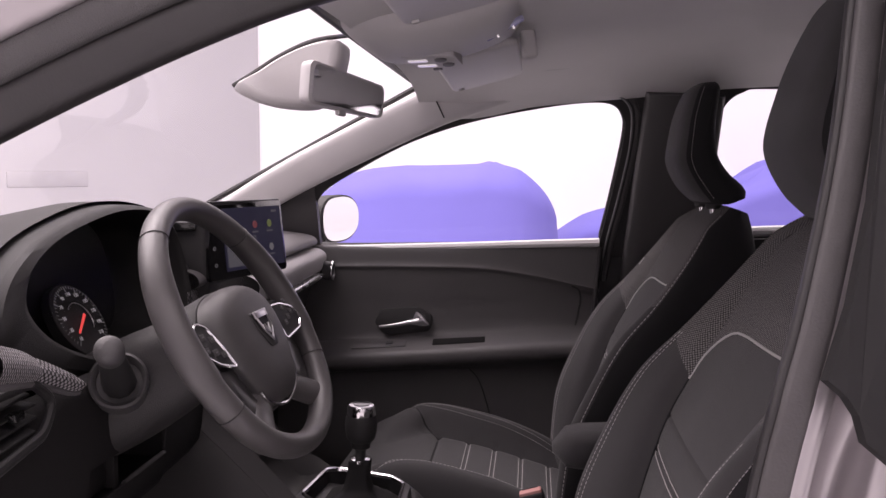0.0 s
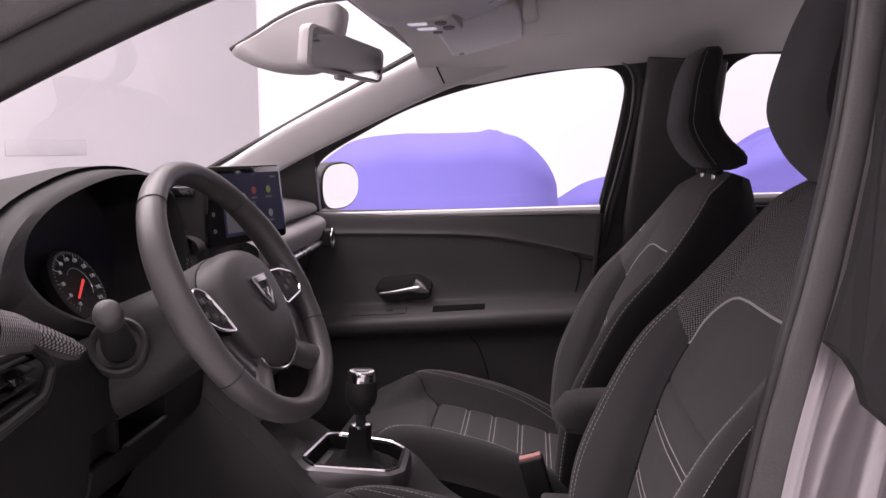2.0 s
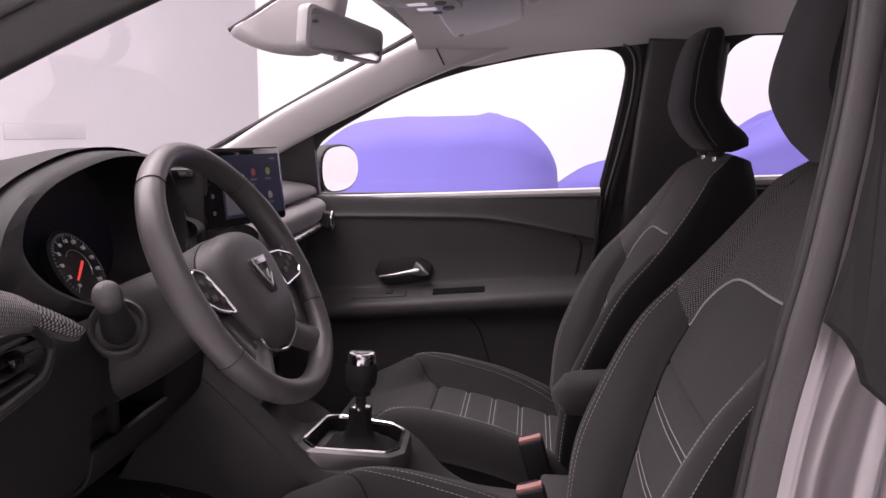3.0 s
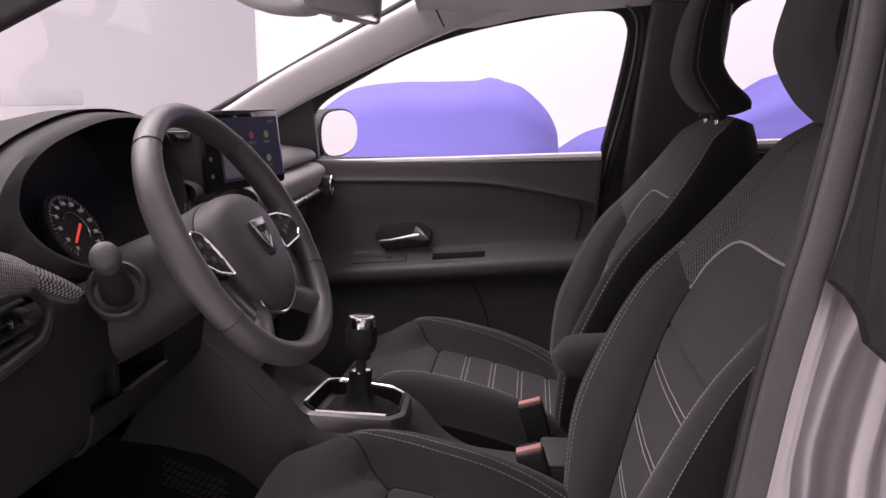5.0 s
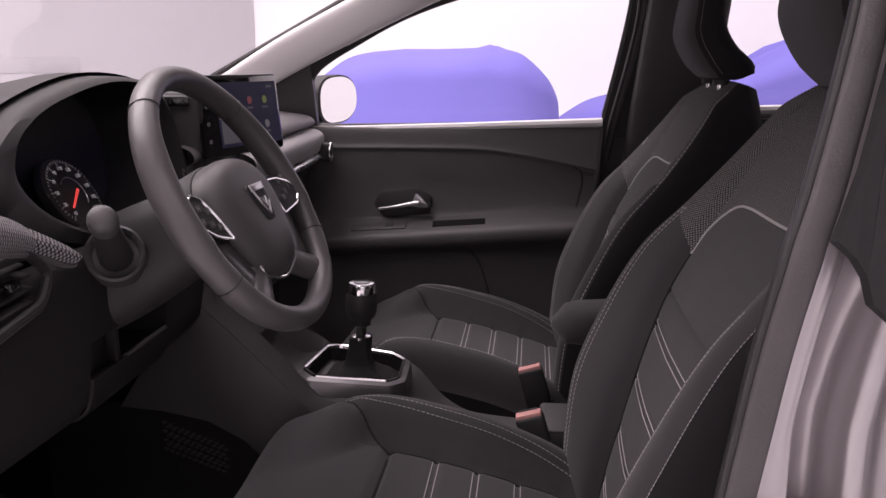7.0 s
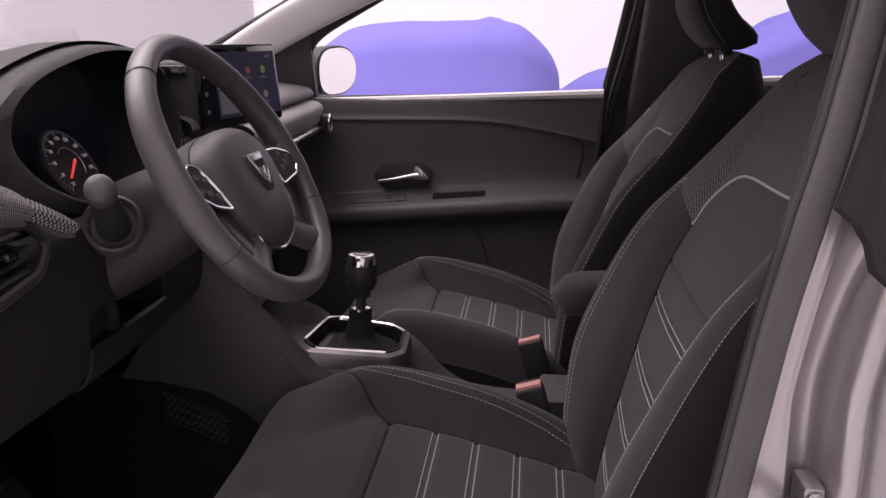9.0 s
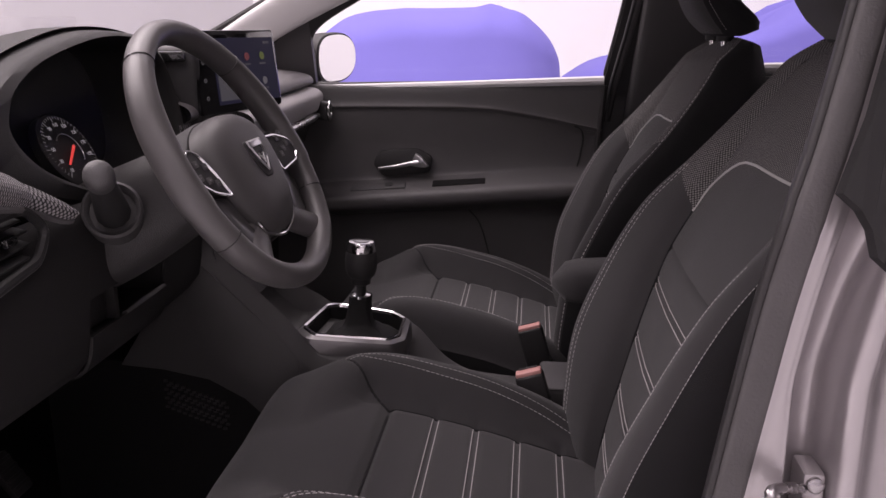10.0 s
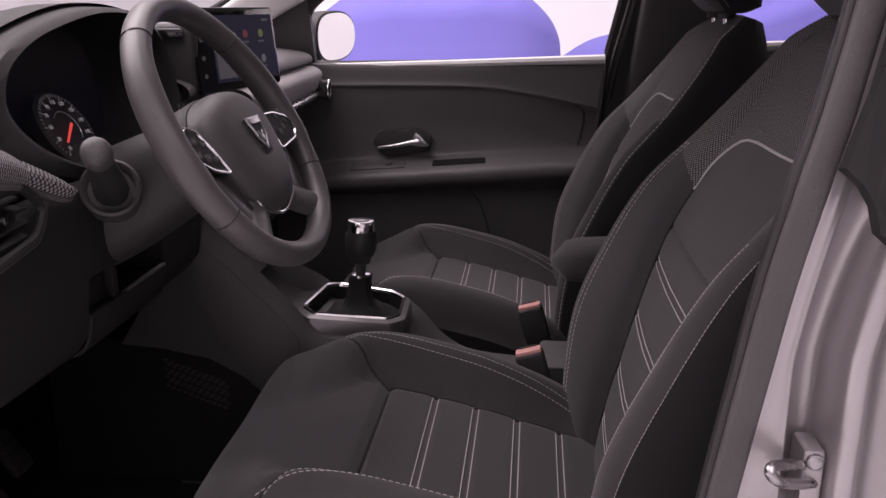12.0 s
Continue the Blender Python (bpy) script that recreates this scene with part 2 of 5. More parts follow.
def prism(outline, depth, m=None, bevel=0.0, segments=2):
    """A slab: the outline in x and y, from z = 0 down to -depth, its rims rounded."""
    bm = bmesh.new()
    f = bm.faces.new([bm.verts.new((x, y, 0)) for x, y in outline])
    f.normal_update()
    if f.normal.z < 0:
        f.normal_flip()
    top = bmesh.ops.extrude_face_region(bm, geom=[f])
    moved = [v for v in top["geom"] if isinstance(v, bmesh.types.BMVert)]
    bmesh.ops.translate(bm, vec=(0, 0, -depth), verts=moved)
    bmesh.ops.recalc_face_normals(bm, faces=bm.faces)
    if bevel:
        rims = [e for e in bm.edges if abs(e.verts[0].co.z - e.verts[1].co.z) < 1e-7]
        bmesh.ops.bevel(bm, geom=rims, offset=bevel, segments=segments, profile=0.5, affect="EDGES")
    if m is not None:
        bmesh.ops.transform(bm, matrix=m, verts=bm.verts)
    return bm


def lathe(profile, m=None, sides=28):
    """Turned about the z axis; profile: (radius, z)."""
    rows = [[(max(r, 1e-4) * math.cos(math.tau * k / sides), max(r, 1e-4) * math.sin(math.tau * k / sides), z) for k in range(sides)] for r, z in profile]
    bm = skin(rows, ring=True, caps=True)
    if m is not None:
        bmesh.ops.transform(bm, matrix=m, verts=bm.verts)
    return bm


def merged(bms):
    """Several small meshes joined into one part."""
    out = bmesh.new()
    for b in bms:
        me = bpy.data.meshes.new("scratch")
        b.to_mesh(me)
        b.free()
        out.from_mesh(me)
        bpy.data.meshes.remove(me)
    return out


def frame_of(at, right, up):
    """A pose whose x runs along right and y along up."""
    x = Vector(right).normalized()
    z = x.cross(Vector(up)).normalized()
    y = z.cross(x)
    m = Matrix((x, y, z)).transposed().to_4x4()
    return Matrix.Translation(at) @ m


def rounded(points, r, n=5):
    """The outline with its corners rounded off by about r."""
    pts = [Vector((*p, 0)) for p in points]
    out = []
    for i, p in enumerate(pts):
        a, b = pts[i - 1] - p, pts[(i + 1) % len(pts)] - p
        ra = min(r, a.length * 0.48)
        rb = min(r, b.length * 0.48)
        s, e = p + a.normalized() * ra, p + b.normalized() * rb
        for k in range(n + 1):
            u = k / n
            q = s * (1 - u) ** 2 + p * 2 * u * (1 - u) + e * u * u
            out.append((q.x, q.y))
    return out


def dashes(points, normals, length=0.0052, gap=0.0024, r=0.00055):
    """A row of stitches along points, lying on the cloth."""
    pts = [Vector(p) + Vector(n) * 0.0006 for p, n in zip(points, normals)]
    at = [0.0]
    for a, b in zip(pts, pts[1:]):
        at.append(at[-1] + (b - a).length)

    def where(s):
        for i in range(len(at) - 1):
            if s <= at[i + 1]:
                u = (s - at[i]) / max(1e-9, at[i + 1] - at[i])
                return pts[i].lerp(pts[i + 1], u), Vector(normals[i])
        return pts[-1], Vector(normals[-1])
    verts, faces = [], []
    s = 0.0
    while s + length < at[-1]:
        (a, na), (b, _) = where(s), where(s + length)
        d = (b - a).normalized()
        side = d.cross(na).normalized() * r
        top = na * r * 1.2
        k = len(verts)
        verts += [a - side, a + side, b + side, b - side, a + top + d * r, b + top - d * r]
        faces += [(k, k + 4, k + 5, k + 3), (k + 1, k + 2, k + 5, k + 4), (k, k + 1, k + 4), (k + 2, k + 3, k + 5)]
        s += length + gap
    bm = bmesh.new()
    vs = [bm.verts.new(v) for v in verts]
    for f in faces:
        bm.faces.new([vs[i] for i in f])
    return bm


# ---- the studio ----
def sheet(name, corners, material, label):
    bm = bmesh.new()
    bm.faces.new([bm.verts.new(c) for c in corners])
    thicken(bm, 0.05)
    return tagged(part(name, bm, material, smooth=False), label, "studio", kind="structure")


sheet("ground", [(-60, -60, 0), (60, -60, 0), (60, 60, 0), (-60, 60, 0)], STUDIO_FLOOR, "smooth white painted studio floor")
sheet("wall_far", [(-3.43, 9.0, 0.0), (9, 9.0, 0.0), (9, 9.0, 5.2), (-3.43, 9.0, 5.2)], STUDIO, "bright white studio backdrop wall")
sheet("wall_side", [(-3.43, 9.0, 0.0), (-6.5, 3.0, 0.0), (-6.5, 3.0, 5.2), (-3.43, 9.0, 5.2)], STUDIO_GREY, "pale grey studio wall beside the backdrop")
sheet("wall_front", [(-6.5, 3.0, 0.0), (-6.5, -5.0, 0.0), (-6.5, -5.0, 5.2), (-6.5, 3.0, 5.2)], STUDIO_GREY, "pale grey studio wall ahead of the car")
sheet("wall_near", [(-6.5, -5.0, 0.0), (9, -5.0, 0.0), (9, -5.0, 5.2), (-6.5, -5.0, 5.2)], STUDIO, "white studio wall")
sheet("wall_back", [(9, -5.0, 0.0), (9, 9.0, 0.0), (9, 9.0, 5.2), (9, -5.0, 5.2)], STUDIO, "white studio wall")
sheet("ceiling", [(-6.5, -5.0, 5.2), (9, -5.0, 5.2), (9, 9.0, 5.2), (-6.5, 9.0, 5.2)], STUDIO, "white studio ceiling")
part("wall_rail", box((0.03, 0.85, 0.15), pose(-4.68, 6.46, 1.08, 0, 0, -27), 0.01), mat("grey_rail_paint", (0.385, 0.375, 0.385), 0.7), bpy.data.objects["wall_side"], "grey rail on the wall")


def covered_car(at, half_x, half_y, tops, seed):
    """A car under a stretch cover: tops gives its height along its length; the cloth hangs down in slack folds to the floor."""
    rows = []
    nu, nv = 96, 48
    for i in range(nv + 1):
        row = []
        u = i / nv
        for j in range(nu):
            w = math.tau * j / nu
            c, s = math.cos(w), math.sin(w)
            x = half_x * math.copysign(abs(c) ** 0.36, c)
            y = half_y * math.copysign(abs(s) ** 0.36, s)
            if u < 0.5:
                k = u / 0.5
                rise, flare = 0.80 * k, 1.05 - 0.09 * k + 0.012 * math.sin(w * 23 + seed) * (1 - k)
            else:
                k = (u - 0.5) / 0.5
                rise, flare = 0.80 + 0.20 * math.sin(k * math.pi / 2) ** 0.8, 0.96 * max(0.0, math.cos(k * math.pi / 2)) ** 0.42
            px_, py_ = x * flare, y * flare
            z = rise * curve(*tops, px_ / half_x)
            z += 0.012 * noise.noise((px_ * 2.2 + seed, py_ * 2.2, z * 2)) * (rise > 0.1) + 0.006 * abs(noise.noise((px_ * 6, seed, z * 1.5)))
            row.append((at[0] + px_, at[1] + py_, max(0, z)))
        rows.append(row)
    ob = part("covered_car", skin(rows, ring=True, caps=True), COVER)
    return tagged(ob, "car hidden under a tight blue-violet cloth cover", "car", "covered cars")


covered_car((-0.86, 4.9, 0), 1.07, 1.0, ([-1, -0.7, -0.47, -0.33, -0.11, 0.36, 0.46, 0.52, 0.58, 0.72, 0.88, 0.94, 1], [0.75, 0.86, 1.05, 1.145, 1.188, 1.195, 1.205, 1.222, 1.205, 1.175, 1.075, 1.01, 0.92]), 1)
covered_car((2.35, 6.6, 0), 2.4, 0.95, ([-1, -0.9, -0.75, -0.24, -0.10, 0.3, 0.8, 1], [0.50, 0.60, 0.78, 1.02, 1.25, 1.47, 1.42, 1.1]), 5)


# ---- the car's shell ----
# x runs towards the tail, y towards the passenger's side, z up; the side glass leans in
def side_y(z):
    return 0.755 - 0.33 * (z - 0.95)


def on_side(x, z, out=0.0, s=1):
    return Vector((x, s * (side_y(z) + out), z))


FRONT_WINDOW = [(-0.555, 0.945), (-0.56, 1.03), (-0.53, 1.09), (-0.42, 1.155), (-0.30, 1.213), (-0.16, 1.258), (0.0, 1.289), (0.12, 1.303), (0.185, 1.298), (0.213, 1.265), (0.212, 1.21), (0.19, 1.08), (0.165, 0.957)]
REAR_WINDOW = [(0.44, 0.975), (0.425, 1.10), (0.425, 1.22), (0.435, 1.285), (0.475, 1.322), (0.56, 1.330), (1.0, 1.31), (1.25, 1.2), (1.33, 1.02), (1.25, 0.99)]


def smooth_loop(points, per=6):
    pts = [Vector((*p, 0)) for p in points]
    n = len(pts)
    out = []
    for i in range(n):
        a, b, c, d = pts[i - 1], pts[i], pts[(i + 1) % n], pts[(i + 2) % n]
        for k in range(per):
            u = k / per
            q = 0.5 * ((2 * b) + (c - a) * u + (2 * a - 5 * b + 4 * c - d) * u * u + (3 * b - a - 3 * c + d) * u ** 3)
            out.append((q.x, q.y))
    return out


def window_loop(points):
    """Rounded at the top, square at the sill's ends."""
    top = spline([(*p, 0) for p in points], 60)
    return [(p.x, p.y) for p in top]


def side_wall(name, outer, holes, s, out, thick, material, label):
    bm = bmesh.new()
    loops = [outer] + holes
    edges = []
    for loop in loops:
        vs = [bm.verts.new(on_side(x, z, out, s)) for x, z in loop]
        edges += [bm.edges.new((vs[i], vs[(i + 1) % len(vs)])) for i in range(len(vs))]
    bmesh.ops.triangle_fill(bm, edges=edges, use_beauty=True)
    bmesh.ops.recalc_face_normals(bm, faces=bm.faces)
    thicken(bm, thick)
    ob = part(name, bm, material, smooth=False)
    return tagged(ob, label, "car body", kind="structure")


FW, RW = window_loop(FRONT_WINDOW), window_loop(REAR_WINDOW)
side_wall("wall_passenger", [(-0.80, 0.93), (-0.70, 1.02), (-0.50, 1.17), (-0.28, 1.30), (0.0, 1.40), (0.6, 1.42), (1.1, 1.38), (1.45, 1.1), (1.45, 0.93)], [FW, RW], 1, 0.012, 0.02, PLASTIC_DARK, "black inner side of the car with two window openings")

for nm, loop in (("window_1", FW), ("window_2", RW)):
    bm = bmesh.new()
    bm.faces.new([bm.verts.new(on_side(x, z, 0.03)) for x, z in loop])
    g = tagged(part(nm, bm, PANE, smooth=False), "clear side window glass in a black rubber seal", "window", kind="structure")
    g.visible_shadow = False
    part("window_seal", tube([on_side(x, z, 0.004) for x, z in loop], 0.006, closed=True), RUBBER, g, "black rubber seal")
part("outer_seal", tube(spline([on_side(x, z, -0.016) for x, z in ((0.06, 1.318), (0.17, 1.317), (0.222, 1.288), (0.229, 1.21), (0.208, 1.08), (0.182, 0.957), (0.168, 0.86))], 40), 0.0028, 6), BUTTON, bpy.data.objects["window_1"], "thin grey seal lip")
part("pillar_seal", tube(spline([on_side(x, z, -0.006) for x, z in ((0.10, 1.326), (0.19, 1.324), (0.238, 1.29), (0.243, 1.21), (0.222, 1.08), (0.196, 0.957), (0.182, 0.86))], 40), 0.007, 8), PLASTIC, bpy.data.objects["window_1"], "dark grey outer seal")
part("sill_strip", tube([on_side(x, z, -0.022) for x, z in ((-0.555, 0.938), (-0.2, 0.948), (0.165, 0.961))], 0.0125, flat=0.9, taper=lambda k: 0.70 + 0.30 * k), SILL, bpy.data.objects["window_1"], "window sill strip, its lit brightness put into the colour")
part("sill_strip", tube([on_side(x, z, -0.022) for x, z in ((0.44, 0.990), (0.9, 1.006), (1.25, 1.012))], 0.0125, flat=0.9), SILL, bpy.data.objects["window_2"], "window sill strip, its lit brightness put into the colour")

# roof lining: arched across, bending down to the tops of the side windows
rows = []
for i in range(41):
    x = -0.268 + 1.70 * i / 40
    edge = curve([-0.27, -0.16, 0.0, 0.2, 0.5, 1.0, 1.44], [1.290, 1.270, 1.297, 1.313, 1.337, 1.335, 1.22], x)
    crown = curve([-0.27, -0.2, 0.0, 0.3, 0.8, 1.44], [1.350, 1.375, 1.402, 1.415, 1.415, 1.33], x)
    row = []
    for j in range(49):
        a = -1 + 2 * j / 48
        low = edge + (0.032 if a < 0 else 0)
        z = low + (crown - low) * (1 - abs(a) ** 3.5) ** 0.8
        row.append((x, a * (side_y(low) - 0.004), z))
    rows.append(row)
tagged(part("ceiling_lining", skin(rows, thick=0.012), LINING), "light grey felt roof lining of the car", "roof lining", kind="structure")
sheet("roof_panel", [(-0.3, -0.55, 1.47), (1.4, -0.55, 1.47), (1.4, 0.55, 1.47), (-0.3, 0.55, 1.47)], PAINT, "silver-grey metal roof panel")


def bar(name, line, half_w, half_t, material, label, category="pillar", s=1, bulge=0.5):
    """A pillar trim: rounded section along a line given as (x, z), lying against the side glass."""
    rows = []
    pts = spline([on_side(x, z, o, s) for x, z, o in line], 36)
    for i, p in enumerate(pts):
        d = (pts[min(i + 1, 36)] - pts[max(i - 1, 0)]).normalized()
        inn = Vector((0, -s, -0.32)).normalized()
        w = d.cross(inn).normalized()
        k = i / 36
        hw = half_w(k) if callable(half_w) else half_w
        rows.append([p + w * hw * math.copysign(abs(math.cos(a)) ** bulge, math.cos(a)) + inn * half_t * math.copysign(abs(math.sin(a)) ** bulge, math.sin(a)) for a in [math.tau * q / 20 for q in range(20)]])
    return tagged(part(name, skin(rows, ring=True, caps=True), material), label, category, kind="structure")


bar("pillar_a", [(-0.85, 0.98, -0.03), (-0.62, 1.111, -0.03), (-0.42, 1.207, -0.03), (-0.25, 1.283, -0.03), (-0.16, 1.316, -0.026), (-0.05, 1.352, -0.012), (0.05, 1.372, 0.0)], lambda k: 0.043 + 0.010 * k, 0.024, TRIM, "light grey plastic windscreen pillar trim")
bar("pillar_b", [(0.30, 0.40, -0.03), (0.315, 0.80, -0.02), (0.332, 1.10, -0.02), (0.346, 1.315, -0.02)], lambda k: 0.105 - 0.016 * k, 0.03, PLASTIC, "black centre door pillar trim")
part("pillar_seam", tube([on_side(x, z, -0.056) for x, z in ((-0.240, 1.345), (-0.226, 1.30), (-0.209, 1.262))], 0.0018), RUBBER, bpy.data.objects["pillar_a"], "dark joint")
# black corner piece ahead of the passenger's window
bm = bmesh.new()
bm.faces.new([bm.verts.new(on_side(x, z, -0.012)) for x, z in ((-0.68, 0.93), (-0.548, 0.93), (-0.548, 1.115), (-0.60, 1.075), (-0.68, 1.02))])
thicken(bm, 0.02)
tagged(part("corner_panel", bm, PLASTIC, smooth=False), "black triangular mirror corner panel", "panel", kind="structure")

# windscreen: raked, bowed forward in the middle
rows = []
for i in range(11):
    u = i / 10
    z0 = 0.955 + 0.385 * u
    row = []
    for j in range(21):
        a = -1 + 2 * j / 20
        bowed = min(0.26, 0.012 + 1.35 * (1.345 - z0)) * (1 - a * a)
        row.append(Vector((-0.272 - 1.96 * (1.340 - z0) - bowed, a * (0.725 - 0.10 * u), z0 + 0.012 * (1 - a * a) * u)))
    rows.append(row)
ws = tagged(part("window_screen", skin(rows), PANE), "large clear raked windscreen glass", "windscreen", kind="structure")
ws.visible_shadow = False
part("screen_header", tube(rows[10], 0.007), RUBBER, ws, "black glass edge")
part("screen_edge", tube([rows[i][20] for i in range(11)], 0.007), RUBBER, ws, "black glass edge")

# floor of the car and the lower sides
tagged(part("floor_car", box((2.6, 1.50, 0.06), pose(0.15, 0, 0.25), 0.01), CARPET), "black carpeted car floor", "floor", kind="structure")
tagged(part("bulkhead", box((0.05, 1.50, 0.72), pose(-1.02, 0, 0.60), 0.01), CARPET), "black carpeted front bulkhead", "wall", kind="structure")
tagged(part("wall_tail", box((0.04, 1.5, 1.05), pose(1.46, 0, 0.78), 0.01), CLOTH_DARK), "dark inner tail of the car", "wall", kind="structure")
tagged(part("wall_lower_far", box((2.6, 0.02, 0.70), pose(0.15, 0.785, 0.60), 0.004), PLASTIC_DARK), "black lower side of the car", "wall", kind="structure")
tagged(part("wall_kick_near", box((0.46, 0.04, 0.75), pose(-0.84, -0.765, 0.60), 0.01), PLASTIC_DARK), "black kick panel beside the pedals", "wall", kind="structure")
tagged(part("wall_rear_near", box((1.15, 0.04, 0.75), pose(0.95, -0.775, 0.62), 0.01), PLASTIC_DARK), "black rear door lining", "wall", kind="structure")
tagged(part("wall_rear_side", box((1.05, 0.03, 0.66), pose(0.92, 0.762, 0.635), 0.01), PLASTIC), "black rear door lining", "door", kind="structure")
bench = thing("rear_bench", (1.05, 0.0, 0.28), "black cloth rear bench with a reclined backrest", "seat")
part("backrest", box((0.16, 1.2, 0.60), pose(1.18, 0.0, 0.72, 0, 18, 0), 0.05, 4), CLOTH_DARK, bench)
part("cushion", box((0.50, 1.2, 0.26), pose(0.88, 0.0, 0.41, 0, 5, 0), 0.05, 4), CLOTH_DARK, bench)

# driver's side: door opening with rubber seal and painted frame
near_top = [(-0.80, 0.965), (-0.62, 1.076), (-0.46, 1.166), (-0.30, 1.243), (-0.17, 1.289), (0.0, 1.320), (0.15, 1.328), (0.24, 1.320)]


def near_bar(name, line, off_in, off_out, drop, rise, material, label, n=48):
    """A rail along the door opening: line gives its lower inner edge."""
    pts = spline([on_side(x, z, 0, -1) for x, z in line], n)
    rows = []
    for i, p in enumerate(pts):
        d = (pts[min(i + 1, n)] - pts[max(i - 1, 0)]).normalized()
        out = Vector((0, -1, 0))
        up = out.cross(d).normalized()
        up = up if up.z > 0 or abs(up.z) < 0.3 and up.x > 0 else -up
        ring = rounded([(off_in, drop), (off_out, drop), (off_out, rise), (off_in, rise)], 0.4 * min(abs(off_out - off_in), abs(rise - drop)), 3)
        rows.append([p + out * a + up * b for a, b in ring])
    return tagged(part(name, skin(rows, ring=True, caps=True), material), label, "door frame", kind="structure")


near_bar("pillar_trim_near", near_top, -0.03, 0.008, 0.014, 0.05, TRIM, "grey inner trim edge of the door opening")
near_bar("door_seal", near_top, 0.012, 0.045, -0.006, 0.036, RUBBER, "thick black rubber door seal")
near_bar("door_frame", near_top, 0.0, 0.052, 0.032, 0.066, PLASTIC, "dark grey door frame channel")
near_bar("roof_side", near_top, 0.0, 0.062, 0.062, 0.17, PAINT, "silver-grey painted roof side")

near_b = [(0.285, 1.40), (0.264, 1.28), (0.246, 1.18), (0.230, 1.11), (0.203, 1.014), (0.183, 0.954), (0.169, 0.889), (0.158, 0.818), (0.147, 0.744), (0.112, 0.5), (0.095, 0.35)]


def near_post(name, line, y_in, y_out, back, front, material, label):
    """An upright of the door opening: line gives its front edge."""
    pts = spline([(x, 0, z) for x, z in line], 40)
    rows = []
    for p in pts:
        y0 = -side_y(p.z) if p.z > 0.95 else -0.755
        ring = rounded([(front, y_in), (front, y_out), (back, y_out), (back, y_in)], 0.35 * min(abs(back - front), abs(y_out - y_in)), 3)
        rows.append([(p.x + a, y0 - b, p.z) for a, b in ring])
    return tagged(part(name, skin(rows, ring=True, caps=True), material), label, "door frame", kind="structure")


near_post("pillar_b_seal", near_b, -0.006, 0.004, 0.007, 0.0, RUBBER, "black rubber seal lip on the centre pillar")
near_post("pillar_b_channel", near_b, -0.008, 0.007, 0.031, 0.0055, POSTRUBBER, "dark grey seal channel on the centre pillar")
pts = spline([(x, 0, z) for x, z in near_b], 60)
rows = []
for p in pts:
    y0 = -side_y(p.z) if p.z > 0.95 else -0.755
    fold = curve([0.35, 0.68, 0.80, 0.90, 0.96, 1.02, 1.40], [1.5, 1.5, 1.5, 1.2, 0.7, 0.1, 0.05], p.z)
    lead = max(0, p.x + 0.039 - 0.198)
    prof = spline([(0.026, 0.02, 0), (0.0265, -0.003, 0), (0.036, -0.004, 0)] + [(x + lead - p.x, y, 0) for x, y in ((0.200, -0.003), (0.206, 0.002 * fold), (0.213, 0.026 * fold), (0.236, 0.030 * fold), (0.243, 0.006 * fold), (0.248, -0.004), (0.259, -0.005), (0.267, 0.004 * fold), (0.282, 0.022 * fold), (0.34, 0.02 * fold), (0.40, 0.0), (0.40, 0.04))], 84)
    rows.append([Vector((p.x + q.x, y0 + q.y, p.z)) for q in prof])
jamb = tagged(part("pillar_b_body", skin(rows), PAINT), "silver-grey painted centre pillar of the door opening", "door frame", kind="structure")
bm = bmesh.new()
bm.faces.new([bm.verts.new((x, -0.785 + 0.30 * max(0, z - 0.98), z)) for x, z in ((0.214, 0.981), (0.228, 0.969), (0.237, 0.955), (0.243, 0.935), (0.33, 0.86), (0.40, 1.36), (0.292, 1.36), (0.277, 1.235), (0.266, 1.18), (0.255, 1.112), (0.234, 1.034))])
thicken(bm, 0.012)
part("black_panel", bm, DIAL, jamb, "black pillar cover panel", smooth=False)
# door striker
stk = tagged(new("door_striker"), "bright steel U-shaped door striker bolted to the pillar", "striker", kind="structure")
part("loop", tube(spline([(0.236, -0.728, 0.719), (0.206, -0.770, 0.742), (0.188, -0.789, 0.751), (0.184, -0.795, 0.748), (0.190, -0.793, 0.741), (0.198, -0.785, 0.735), (0.214, -0.768, 0.724), (0.247, -0.730, 0.705)], 24), 0.0046, 10), STEEL, stk)
part("plate", box((0.018, 0.036, 0.070), pose(0.232, -0.730, 0.708), 0.004), PAINT, stk)
for z in (0.734, 0.684):
    part("bolt", lathe([(0.007, 0), (0.007, 0.004), (0.004, 0.006)], Matrix.Translation((0.232, -0.7475, z)) @ Matrix.Rotation(radians(90), 4, "X"), 12), STEEL, stk)


# ---- front seats ----
def section(stations, n):
    """Half a cross-section (from the middle outwards and round to the middle of the back), mirrored into a ring of (across, forward)."""
    half = [(p.x, p.y) for p in spline([(a, d, 0) for a, d in stations], n)]
    return half + [(-a, d) for a, d in half[-2:0:-1]]


def ring_normal(grid, i, j):
    n = len(grid[0])
    a = Vector(grid[min(i + 1, len(grid) - 1)][j]) - Vector(grid[max(i - 1, 0)][j])
    b = Vector(grid[i][(j + 1) % n]) - Vector(grid[i][(j - 1) % n])
    return a.cross(b).normalized()


BACK_Z = [0.40, 0.457, 0.56, 0.70, 0.832, 0.93, 1.01, 1.055, 1.075]
BACK_X = [0.095, 0.105, 0.135, 0.178, 0.225, 0.268, 0.312, 0.338, 0.352]


